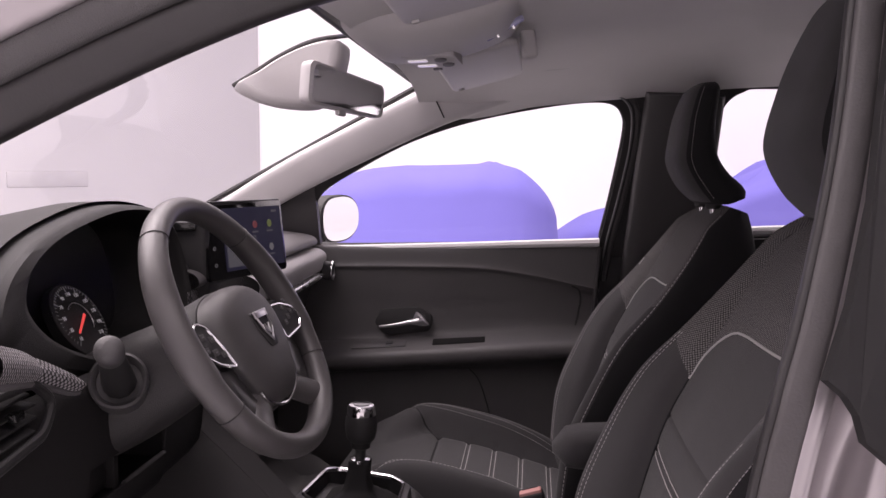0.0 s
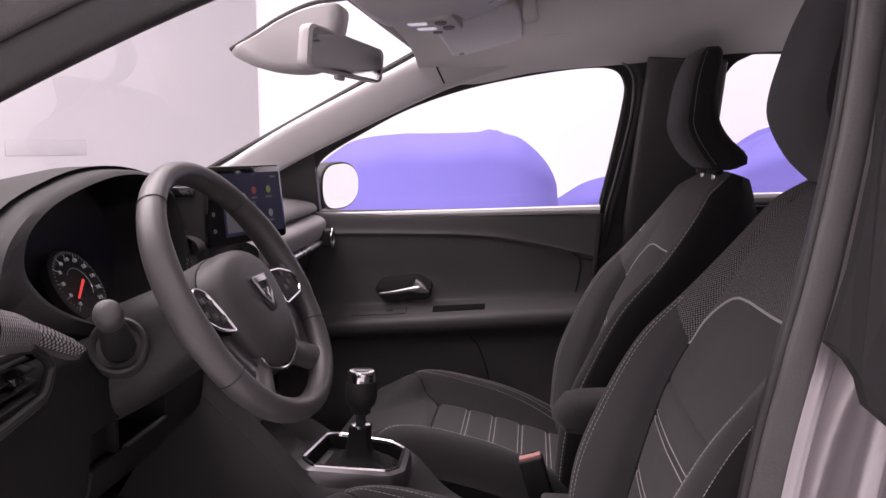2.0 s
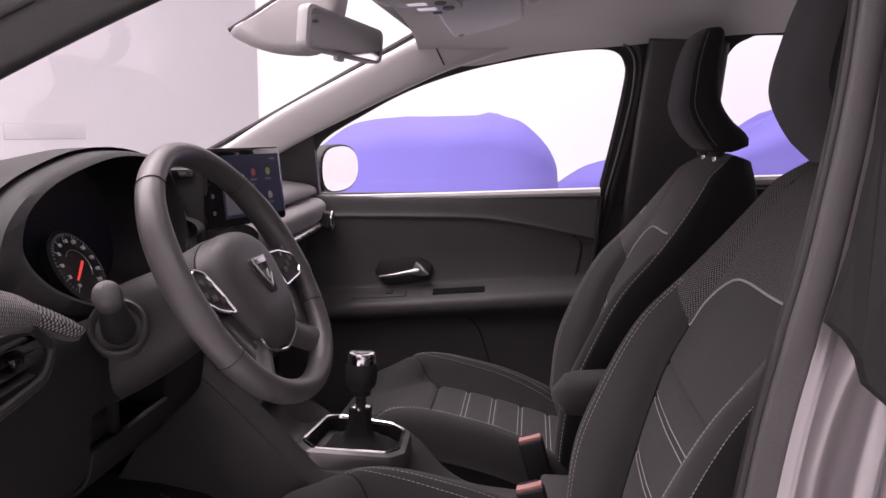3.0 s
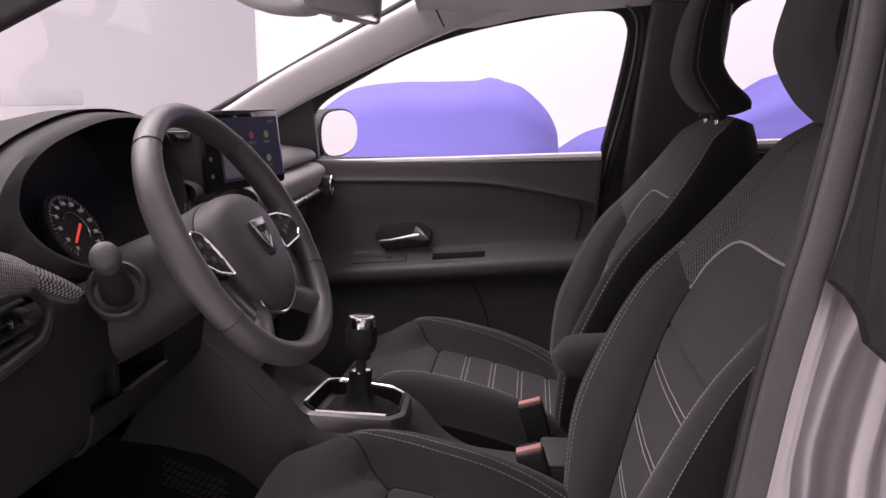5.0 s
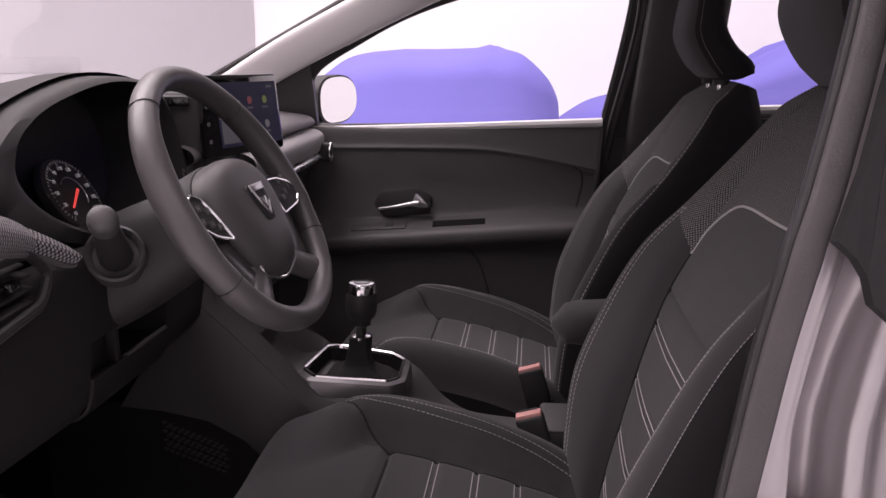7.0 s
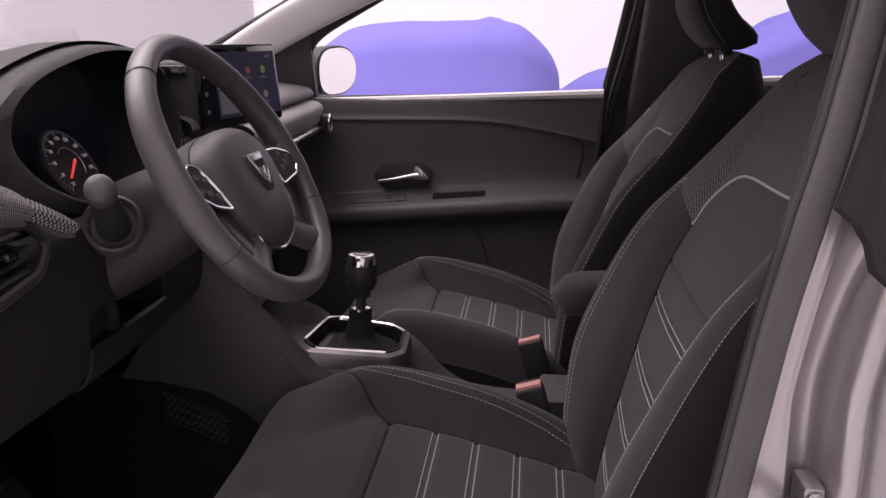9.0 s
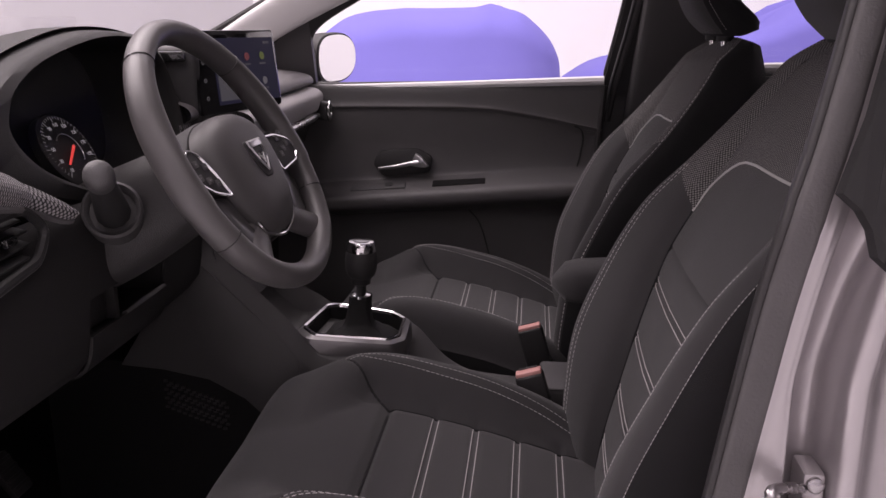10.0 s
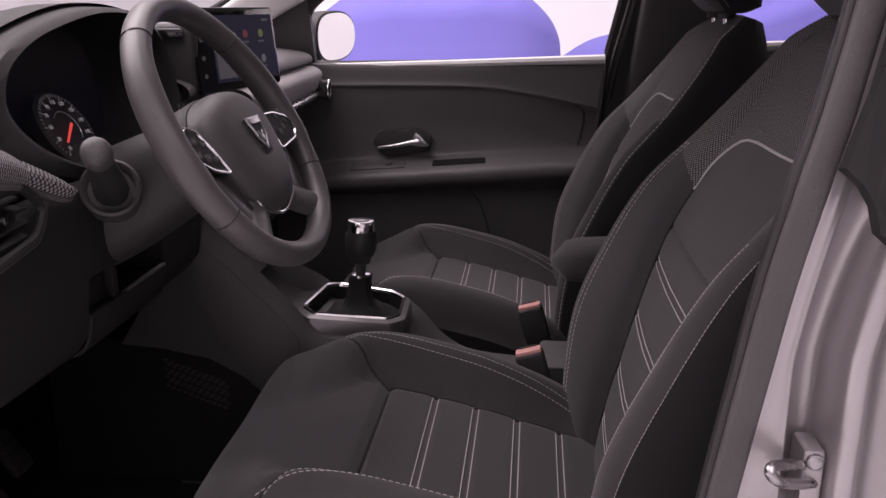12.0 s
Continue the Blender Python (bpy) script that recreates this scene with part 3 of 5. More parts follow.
def back_grid(n=48, m=120, near=1.0, broad=0.0):
    grid = []
    for i in range(m + 1):
        s = i / m
        z = 0.42 + 0.655 * s
        x0 = curve(BACK_Z, BACK_X, z)
        tilt = math.atan2(curve(BACK_Z, BACK_X, z + 0.02) - curve(BACK_Z, BACK_X, z - 0.02), 0.04)
        crest = curve([0.42, 0.50, 0.60, 0.70, 0.80, 0.88, 0.96, 1.08], [0.045, 0.07, 0.088, 0.080, 0.062, 0.030, 0.010, 0.0], z)
        wide = curve([0.42, 0.55, 0.70, 0.83, 0.92, 1.0, 1.05, 1.075], [0.225, 0.248, 0.258, 0.252, 0.232, 0.200, 0.165, 0.13], z)
        mid = curve([0.42, 0.60, 0.83, 1.0, 1.075], [0.120, 0.128, 0.145 + broad, 0.132 + broad, 0.09], z)
        wide += broad
        fill = curve([0.42, 0.55, 0.75, 0.85, 0.92], [0.010, 0.022, 0.024, 0.010, 0.0], z)
        thick = curve([0.42, 0.7, 0.95, 1.05, 1.075], [0.12, 0.12, 0.115, 0.095, 0.06], z)
        roll = 0.0 if s < 0.93 else (s - 0.93) / 0.07
        front = -0.02 * roll
        st = [(0, 0.004 + front + fill), (mid * 0.55, 0.002 + front + fill), (mid * 0.93, -0.001 + front + fill), (mid + 0.004, -0.003 + front + fill), (mid + 0.022, crest * 0.42 + front + fill * 0.7), ((mid + wide) / 2 + 0.006, crest * 0.95 + front),
              (wide - 0.022, crest + front * 0.8), (wide - 0.004, crest * 0.72 - 0.012 + front), (wide, crest * 0.3 - 0.04), (wide - 0.004, -thick * 0.7), (wide - 0.03, -thick), (wide * 0.5, -thick - 0.01), (0, -thick - 0.012)]
        row = []
        for a, d in section(st, n):
            d = d * near if a < -mid - 0.008 and d > 0 else d
            row.append(Vector((x0 - d * math.cos(tilt), a, z + d * math.sin(tilt))))
        grid.append(row)
    return grid


def strip(grid, i0, i1, j0, j1):
    n = len(grid[0])
    return [[grid[i][j % n] for j in range(j0, j1 + 1)] for i in range(i0, i1 + 1)]


def walk_on(grid, way, lift=0.0):
    """Points and normals on the surface along (row, column) steps, which may lie between grid lines."""
    pts, nor = [], []
    n = len(grid[0])
    for fi, fj in way:
        i, j = min(int(fi), len(grid) - 2), int(math.floor(fj))
        u, v = fi - i, fj - j
        p = (grid[i][j % n].lerp(grid[i][(j + 1) % n], v)).lerp(grid[i + 1][j % n].lerp(grid[i + 1][(j + 1) % n], v), u)
        nn = ring_normal(grid, i, j % n)
        pts.append(p + nn * lift)
        nor.append(nn)
    return pts, nor


def between(a, b, n):
    return [(a[0] + (b[0] - a[0]) * k / n, a[1] + (b[1] - a[1]) * k / n) for k in range(n + 1)]


def flip(normals, toward):
    return [n if n.dot(toward) > 0 else -n for n in normals]


def front_seat(name, y, dx=0.0, dz=0.0, near=1.0, broad=0.0):
    """near: how full the bolster on the driver's door side is."""
    seat = thing(name, (dx, y, 0.28 + dz), "dark charcoal cloth front seat with pale stitching and mesh shoulders", "car seat", "front seats")

    def add(nm, bm, material, label="", under=None):
        bmesh.ops.translate(bm, vec=(dx, y, dz), verts=bm.verts)
        return part(nm, bm, material, under or seat, label)

    # backrest
    n, m = 48, 120
    g = back_grid(n, m, near, broad)
    N = len(g[0])
    # columns: the middle panel ends at station 3 of 12, the bolster's stitched crest lies near station 6
    seam, crest, edge = n * 3 / 12, n * 6 / 12, n * (6.6 if y > 0 else 6.65) / 12
    js, je = int(seam), int(edge)
    rowz = lambda z: (z - 0.42) / 0.655 * m
    shell = strip(g, 0, m, je, N - je)
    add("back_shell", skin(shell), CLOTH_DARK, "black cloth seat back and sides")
    bm = skin([[g[m][j] for j in range(N)], [g[m][j].lerp(g[m][(N - j) % N], 0.5) for j in range(N)]], ring=True)
    add("top_cap", bm, MESHY)
    # the pleated middle panel, puffed between its cross seams
    seams_z = [0.50, 0.575, 0.65, 0.725, 0.775]

    def puffed(i0, i1, j0, j1, cuts, deep):
        rows = []
        for i in range(i0, i1 + 1):
            z = 0.42 + 0.655 * i / m
            dip = sum(math.exp(-((z - c) / 0.006) ** 2) for c in cuts)
            row = []
            for j in range(j0, j1 + 1):
                nn = flip([ring_normal(g, i, j % N)], Vector((-1, 0, 0.2)))[0]
                row.append(g[i][j % N] - nn * deep * min(1, dip))
            rows.append(row)
        return rows
    z_corner, z_peak = 0.824, 0.908
    add("middle_panel", skin(puffed(0, int(rowz(0.775)), -js, js, seams_z, 0.005)), CLOTH)
    # plain upper panel under the piping: the piping rises from both corners to a flat arch
    rise = lambda u: u * (0.35 + 0.65 * u * (3 - 2 * u))
    arch = lambda f: z_corner + (z_peak - z_corner) * rise(min(1, (1 - f) / 0.74)) if f > 0.26 else z_peak + 0.004 * math.sin(min(1, (0.26 - f) / 0.26) * math.pi / 2) + 0.010 * min(0, f) ** 2
    rows_lo, rows_hi = [], []
    K = 14
    for k in range(K + 1):
        rl, rh = [], []
        for j in range(-js, js + 1):
            f = j / js
            a, b, c = rowz(0.775), rowz(arch(f)), m
            for r, lo, hi in ((rl, a, b), (rh, b, c)):
                fi = lo + (hi - lo) * k / K
                i = min(int(fi), m - 1)
                r.append(g[i][j % N].lerp(g[i + 1][j % N], fi - i))
        rows_lo.append(rl)
        rows_hi.append(rh)
    add("upper_panel", skin(rows_lo), CLOTH)
    add("shoulder_mesh", skin(rows_hi), MESHY, "two-tone dark mesh cloth")
    pw = [(min(rowz(arch(j / js)), m - 1.01), j) for j in range(-js, js + 1)]
    pts, nor = walk_on(g, pw, 0.0)
    nor = flip(nor, Vector((-1, 0, 0.3)))
    add("piping", tube([p + q * 0.0005 for p, q in zip(pts, nor)], 0.0018, 6), PIPING, "pale grey piping")
    for s in (1, -1):
        # bolsters up to the slanting edge of the mesh, mesh above it
        za, zb = 0.824, 0.885
        lo, hi = [], []
        for k in range(31):
            rl, rh = [], []
            for j in range(js, je + 1):
                f = (j - js) / (je - js)
                cut = rowz(za + (zb - za) * f)
                for r, a, b in ((rl, 0, cut), (rh, cut, m)):
                    fi = a + (b - a) * k / 30
                    i = min(int(fi), m - 1)
                    r.append(g[i][(s * j) % N].lerp(g[i + 1][(s * j) % N], fi - i))
            lo.append(rl)
            hi.append(rh)
        add("back_bolster", skin(lo), CLOTH)
        add("shoulder_mesh", skin(hi), MESHY, "two-tone dark mesh cloth")
        for off in ((-6.6, -5.3) if s > 0 else () if y > 0 else (-4.6, 0.6)):
            way = [(m * 0.03 + (rowz(0.875 if s > 0 else 0.845) - m * 0.03) * k / 60, s * (crest + 1.6 + off * 0.8)) for k in range(61)]
            pts, nor = walk_on(g, way, 0.0)
            add("stitching", dashes(pts, flip(nor, Vector((-1, 0.0, 0.2)) + Vector((0, s * 0.8, 0))), length=0.0052 if s > 0 else 0.0036, gap=0.0022 if s > 0 else 0.0013, r=0.00055 if s > 0 else 0.0004), THREAD, "pale double stitching")
        if s < 0 and y > 0:
            pts, nor = walk_on(g, [(m * 0.04 + m * 0.94 * k / 90, -(edge - 0.9)) for k in range(91)], 0.0)
            add("stitching", dashes(pts, flip(nor, Vector((-1, -0.8, 0.2))), 0.006, 0.0028, 0.0007), THREAD, "pale edge stitching")
        # groove seam between middle panel and bolster
        pts, nor = walk_on(g, [(m * 0.01 + (rowz(z_corner) - m * 0.01) * k / 40, s * js) for k in range(41)], 0.0)
        add("seam", tube(pts, 0.0018, 5), CLOTH_DARK)
    for z in seams_z[:4]:
        for off in (-0.0045, 0.0045):
            pts, nor = walk_on(g, [(rowz(z + off), -js * 0.97 + 1.94 * js * k / 24) for k in range(25)], 0.0)
            nor = flip(nor, Vector((-1, 0, 0.2)))
            add("stitching", tube([p - q * 0.0012 for p, q in zip(pts, nor)], 0.00065, 5), THREAD, "pale stitched pleat line")

    # headrest: a slim wing-shaped profile, fuller at its foot, rounded across
    front_edge = [(1.075, 0.330), (1.10, 0.305), (1.14, 0.284), (1.17, 0.276), (1.20, 0.279), (1.23, 0.288), (1.26, 0.298), (1.29, 0.311), (1.318, 0.326), (1.335, 0.338)]
    back_edge = [(1.072, 0.385), (1.085, 0.415), (1.11, 0.410), (1.14, 0.380), (1.18, 0.358), (1.24, 0.352), (1.30, 0.360), (1.335, 0.364)]
    zs = [1.072, 1.076, 1.085] + [1.10 + 0.0118 * k for k in range(19)] + [1.320, 1.327, 1.332, 1.335, 1.337]
    hr = []
    squash = lambda v: 1.072 - 0.9 * dz + (v - 1.072) * 0.89 + (0.030 if dz else 0) * max(0, v - 1.2) / 0.13
    for z in zs:
        xa = curve([p[0] for p in front_edge], [p[1] for p in front_edge], z) - (0.024 if y > 0 else 0) * max(0, (z - 1.20) / 0.135)
        xb = curve([p[0] for p in back_edge], [p[1] for p in back_edge], z)
        w = 0.125 * (1 - 0.34 * max(0, (z - 1.20) / 0.14) ** 2 - 0.12 * max(0, (1.14 - z) / 0.07) ** 2)
        cap = max(0, min(1, (z - 1.066) / 0.014, (1.338 - z) / 0.018))
        cap = math.sqrt(max(0, 1 - (1 - cap) ** 2))
        cx, hx = (xa + xb) / 2, (xb - xa) / 2 * (0.45 + 0.55 * cap)
        ring = []
        for k in range(36):
            a = math.tau * k / 36
            c, s_ = math.cos(a), math.sin(a)
            ring.append(Vector((cx + hx * math.copysign(abs(c) ** 0.75, c) + 0.010 * (abs(s_) ** 3) * (1 if c < 0 else 0.2), w * math.copysign(abs(s_) ** 0.6, s_) * (0.8 + 0.2 * cap), squash(z))))
        hr.append(ring)
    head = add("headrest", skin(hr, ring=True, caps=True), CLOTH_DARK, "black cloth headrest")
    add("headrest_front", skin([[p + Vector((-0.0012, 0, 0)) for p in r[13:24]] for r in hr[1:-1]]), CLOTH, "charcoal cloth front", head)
    for s in (1, -1):
        add("post", tube([(0.355, s * 0.055, 1.04), (0.352, s * 0.055, 1.09)], 0.006, 10), CHROME, "chrome headrest post", head)
        add("collar", lathe([(0.016, 0), (0.016, 0.010), (0.010, 0.014)], pose(0.355, s * 0.055, 1.062)), PLASTIC_DARK, "", head)
        for kk in ((12, 11) if s > 0 else (24, 25)):
            pts = [r[kk] for r in hr[2:-3]]
            if kk in (12, 24):
                add("stitching", dashes([p + Vector((0, s * 0.0004, 0)) for p in pts], [Vector((0, s, 0))] * len(pts), 0.004, 0.002, 0.00032), THREAD, "fine stitching", head)

    # cushion: heights over (x, across)
    X0, X1 = -0.440, 0.13
    slant = lambda b: -0.215 - 0.115 * ((b - 0.15) / 0.10) ** 0.8 if b > 0.15 else -0.215

    def top(x, a):
        z = curve([-0.440, -0.432, -0.41, -0.365, -0.28, -0.207, -0.10, 0.0, 0.06, 0.13], [0.425, 0.463, 0.496, 0.517, 0.525, 0.521, 0.500, 0.473, 0.456, 0.44], x)
        b = abs(a)
        h = curve([-0.455, -0.425, -0.396, -0.358, -0.333, -0.300, -0.256, -0.20, -0.15, -0.05, 0.04, 0.11, 0.13], [0.0, 0.012, 0.022, 0.026, 0.033, 0.045, 0.056, 0.060, 0.060, 0.058, 0.045, 0.02, 0.015], x)
        soft_in = 0.148 - 0.085 * max(0, min(1, (-0.25 - x) / 0.08))
        k = min(1, max(0, (b - soft_in) / (0.203 - soft_in)))
        z += h * (k * k * (3 - 2 * k))
        side = max(0, (b - 0.205) / 0.055)
        z -= 0.075 * min(1, side) ** 2.4
        z -= 0.004 * max(0, (b - 0.10) / 0.16) * max(0, (-0.36 - x) / 0.09)
        z -= 0.006 * math.exp(-((b - 0.150) / 0.006) ** 2) * (1 if x > -0.215 else math.exp(-((x + 0.215) / 0.01) ** 2))
        if 0.145 < b < 0.25:
            z -= 0.006 * math.exp(-((x - slant(b)) / 0.006) ** 2)
        for c in PLEATS:
            if b < 0.16:
                z -= 0.005 * math.exp(-((x - c) / 0.006) ** 2)
        if b < 0.15:
            z -= 0.012 * math.exp(-((x + 0.215) / 0.007) ** 2)
        return z

    def round_front(x, a):
        """The nose is bowed in plan."""
        inner = a * (1 if y < 0 else -1) > 0
        return x + (0.010 if inner else 0.060) * (abs(a) / 0.26) ** (3.0 if inner else 2.6) * max(0, (-0.25 - x) / 0.2)

    def patch(x0, x1, a0, a1, nx, na):
        return [[Vector((round_front(x0 + (x1 - x0) * i / nx, a0 + (a1 - a0) * j / na), a0 + (a1 - a0) * j / na, top(x0 + (x1 - x0) * i / nx, a0 + (a1 - a0) * j / na))) for j in range(na + 1)] for i in range(nx + 1)]
    add("cushion_front", skin(patch(X0, -0.215, -0.15, 0.15, 60, 30)), CLOTH)
    add("cushion_middle", skin(patch(-0.215, X1, -0.15, 0.15, 110, 30)), CLOTH)
    for s in (1, -1):
        add("cushion_bolster", skin(patch(X0, X1, s * 0.15, s * 0.262, 90, 26)), CLOTH)
    add("cushion_seam", tube([Vector((round_front(-0.215, a), a, top(-0.215, a) + 0.0012)) for a in [-0.147 + 0.294 * k / 24 for k in range(25)]], 0.0022, 5), CLOTH_DARK)
    for s in (1, -1):
        add("cushion_seam", tube([Vector((round_front(x, s * 0.150), s * 0.150, top(x, s * 0.150) + 0.001)) for x in [-0.215 + 0.325 * k / 40 for k in range(41)]], 0.0018, 5), CLOTH_DARK)
        add("cushion_seam", tube([Vector((round_front(slant(b), s * b), s * b, top(slant(b), s * b) + 0.0012)) for b in [0.15 + 0.092 * k / 24 for k in range(25)]], 0.0022, 5), CLOTH_DARK)
    # valance round the cushion
    rim = [Vector((round_front(X0, a), a, top(X0, a))) for a in [-0.262 + 0.524 * k / 24 for k in range(25)]]
    rim = [Vector((round_front(x, -0.262), -0.262, top(x, -0.262))) for x in [X1 + (X0 - X1) * k / 30 for k in range(30)]] + rim + [Vector((round_front(x, 0.262), 0.262, top(x, 0.262))) for x in [X0 + (X1 - X0) * (k + 1) / 30 for k in range(30)]]
    low = [Vector((p.x + (0.03 if p.x < -0.38 else 0), p.y * 0.97, 0.33)) for p in rim]
    bulge = [p.lerp(q, 0.35) + Vector((-0.006 if p.x < -0.4 else 0, math.copysign(0.004, p.y), 0)) for p, q in zip(rim, low)]
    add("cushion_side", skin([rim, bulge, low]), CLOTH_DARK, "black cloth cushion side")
    add("seat_base", box((0.42, 0.42, 0.09), pose(-0.10, 0, 0.335), 0.01), PLASTIC_DARK, "black seat rails and base")
    for c in PLEATS:
        for off in (-0.0045, 0.0045):
            add("stitching", tube([Vector((c + off, a, top(c + off, a) + 0.0002)) for a in [-0.142 + 0.284 * k / 20 for k in range(21)]], 0.00065, 5), THREAD, "pale stitched pleat line")
    for s in (1, -1):
        for off in (0.0, 0.010):
            pts, nor = [], []
            for k in range(71):
                u = k / 70
                x = -0.312 + 0.422 * u
                a = s * curve([0, 0.06, 0.15, 0.3, 0.7, 0.9, 1.0], [0.222 + off, 0.208 + off, 0.196 + off, 0.190 + off, 0.184 + off, 0.174 + off, 0.160 + off], u)
                x += -0.006 * (off > 0) * (1 - u)
                p = Vector((round_front(x, a), a, top(x, a)))
                ex = Vector((0.004, 0, top(x + 0.004, a) - top(x, a)))
                da = Vector((0, 0.004, top(x, a + 0.004) - top(x, a)))
                pts.append(p)
                nor.append(ex.cross(da).normalized())
            add("stitching", dashes(pts, nor), THREAD, "pale double stitching")
        add("nose_stitching", dashes([Vector((round_front(-0.434, a), a, top(-0.434, a))) for a in [s * (0.02 + 0.235 * k / 30) for k in range(31)]], [Vector((-0.8, 0, 0.6))] * 31, 0.005, 0.003, 0.0005), THREAD, "pale stitching")
    return seat


PLEATS = [-0.143, -0.083, -0.022, 0.040]
passenger_seat = front_seat("passenger_seat", 0.37)
driver_seat = front_seat("driver_seat", -0.380, 0.008, 0.018, 0.9, 0.014)

part("airbag_tag", box((0.020, 0.003, 0.010), pose(0.252, 0.566, 0.930, 0, -55, 0), 0.001), PIPING, passenger_seat, "small pale sewn-in tag")

# folding armrest on the driver's seat
rows = []
for i in range(15):
    u = i / 14
    k = math.sin(min(1, (u + 0.004) / 0.13) * math.pi / 2) ** 0.5
    rows.append([Vector((0.035 + 0.30 * u, -0.05 + 0.045 * k * math.copysign(abs(math.cos(w)) ** 0.6, math.cos(w)), 0.688 + 0.02 * u + 0.032 * k * math.copysign(abs(math.sin(w)) ** 0.6, math.sin(w)))) for w in [math.tau * q / 20 for q in range(20)]])
part("armrest", skin(rows, ring=True, caps=True), CLOTH, driver_seat, "dark grey padded folding armrest")


# ---- dashboard ----
dash = thing("dashboard", (-0.75, 0, 0.6), "dark grey grained plastic dashboard with a cloth trim band", "dashboard")


def sweep_y(profile, y0, y1, n, shape=None):
    """Rows along y of a section given as (x, z); shape(y) may shift it."""
    rows = []
    for i in range(n + 1):
        y = y0 + (y1 - y0) * i / n
        dx, dz = shape(y) if shape else (0, 0)
        rows.append([Vector((p.x + dx, y, p.y + dz)) for p in spline([(x, z, 0) for x, z in profile], 40)])
    return rows


bow = lambda y: ((0.022 if y > 0 else 0.05) * (y / 0.72) ** 2 * -1 + 0.02, 0.0)
# top deck and upper face, from the glass back and down
part("top_deck", skin(sweep_y([(-1.02, 0.955), (-0.85, 0.985), (-0.70, 0.990), (-0.60, 0.982), (-0.555, 0.972), (-0.545, 0.955), (-0.56, 0.945)], -0.12, 0.71, 30, bow)), DASH, dash)
part("top_deck", skin(sweep_y([(-1.02, 0.955), (-0.93, 0.975), (-0.85, 0.985), (-0.76, 0.99)], -0.71, -0.12, 20, bow)), PLASTIC, dash)
part("upper_face", skin(sweep_y([(-0.56, 0.945), (-0.535, 0.940), (-0.520, 0.925), (-0.525, 0.895), (-0.535, 0.885)], 0.10, 0.70, 24, bow)), FACE, dash)
part("trim_strip", skin(sweep_y([(-0.536, 0.886), (-0.522, 0.884), (-0.518, 0.877), (-0.525, 0.870)], 0.12, 0.69, 24, bow)), SATIN, dash, "satin silver trim line")
part("lower_face", skin(sweep_y([(-0.53, 0.870), (-0.56, 0.84), (-0.58, 0.78), (-0.60, 0.70), (-0.66, 0.62), (-0.75, 0.58)], 0.13, 0.70, 24, bow)), PLASTIC, dash, "black glove box front")
# air vent at the passenger's end
pv = part("side_vent", box((0.030, 0.034, 0.046), pose(-0.516, 0.682, 0.888, 0, 8, 0), 0.008, 3), PLASTIC_DARK, dash, "black hexagonal air vent")
part("vent_rim", tube([(-0.5005, 0.682 + 0.017 * math.cos(w), 0.888 + 0.022 * math.sin(w)) for w in [math.tau * (k + 0.5) / 6 for k in range(6)]], 0.0028, 6, closed=True), SATIN, pv, "satin vent rim")

# instrument hood over the driver's gauges
MOUTH = [(-0.562, 0.985), (-0.545, 1.016), (-0.50, 1.040), (-0.42, 1.062), (-0.30, 1.078), (-0.20, 1.072), (-0.145, 1.04), (-0.13, 0.98), (-0.14, 0.92), (-0.18, 0.885), (-0.28, 0.872), (-0.36, 0.884), (-0.44, 0.908), (-0.52, 0.945)]
OUTER = [(-0.715, 0.95), (-0.675, 0.995), (-0.589, 1.033), (-0.48, 1.066), (-0.34, 1.091), (-0.20, 1.088), (-0.125, 1.062), (-0.105, 0.98), (-0.115, 0.90), (-0.16, 0.868), (-0.28, 0.855), (-0.38, 0.862), (-0.50, 0.888), (-0.655, 0.925)]
mouth, outer = smooth_loop(MOUTH, 6), smooth_loop(OUTER, 6)


def hood_ring(x, k, shrink=1.0, lift=0.0, slope=-0.18):
    """A ring of the hood at x, between its outer form (k = 0) and its mouth (k = 1)."""
    cy, cz = -0.345, 0.975
    out = []
    for (ya, za), (yb, zb) in zip(outer, mouth):
        y, z = ya + (yb - ya) * k, za + (zb - za) * k
        out.append(Vector((x + slope * (z - cz) + 0.05 * max(0, (-0.45 - y) / 0.25) ** 2, cy + (y - cy) * shrink, cz + (z - cz) * shrink + lift)))
    return out


rows = [hood_ring(-0.92, 0, 0.98, -0.08), hood_ring(-0.75, 0, 1.0, -0.028), hood_ring(-0.62, 0, 1.0, -0.002), hood_ring(-0.575, 0.02), hood_ring(-0.556, 0.15), hood_ring(-0.546, 0.55), hood_ring(-0.542, 0.88), hood_ring(-0.545, 0.97), hood_ring(-0.553, 1.0), hood_ring(-0.60, 1.0, 0.97)]
part("instrument_hood", skin(rows[:4], ring=True), HOODSKIN, dash, "dark grey arched instrument hood")
part("hood_groove", skin([hood_ring(-0.575, 0.02), hood_ring(-0.590, 0.10), hood_ring(-0.590, 0.34), hood_ring(-0.556, 0.42)], ring=True), DIAL, dash, "dark groove behind the hood's lip")
part("hood_lip", skin([hood_ring(-0.556, 0.42), hood_ring(-0.547, 0.50), hood_ring(-0.542, 0.88)] + rows[7:], ring=True), HOODSKIN, dash, "dark grey hood lip round the gauges")
part("hood_lining", skin([hood_ring(-0.60, 1.0, 0.968), hood_ring(-0.63, 1.0, 0.95), hood_ring(-0.665, 1, 0.92)], ring=True), DIAL, dash, "black hood lining")
bm = bmesh.new()
bm.faces.new([bm.verts.new(v) for v in hood_ring(-0.66, 1, 0.93)])
cluster = part("gauge_face", bm, DIAL, dash, "black instrument face")

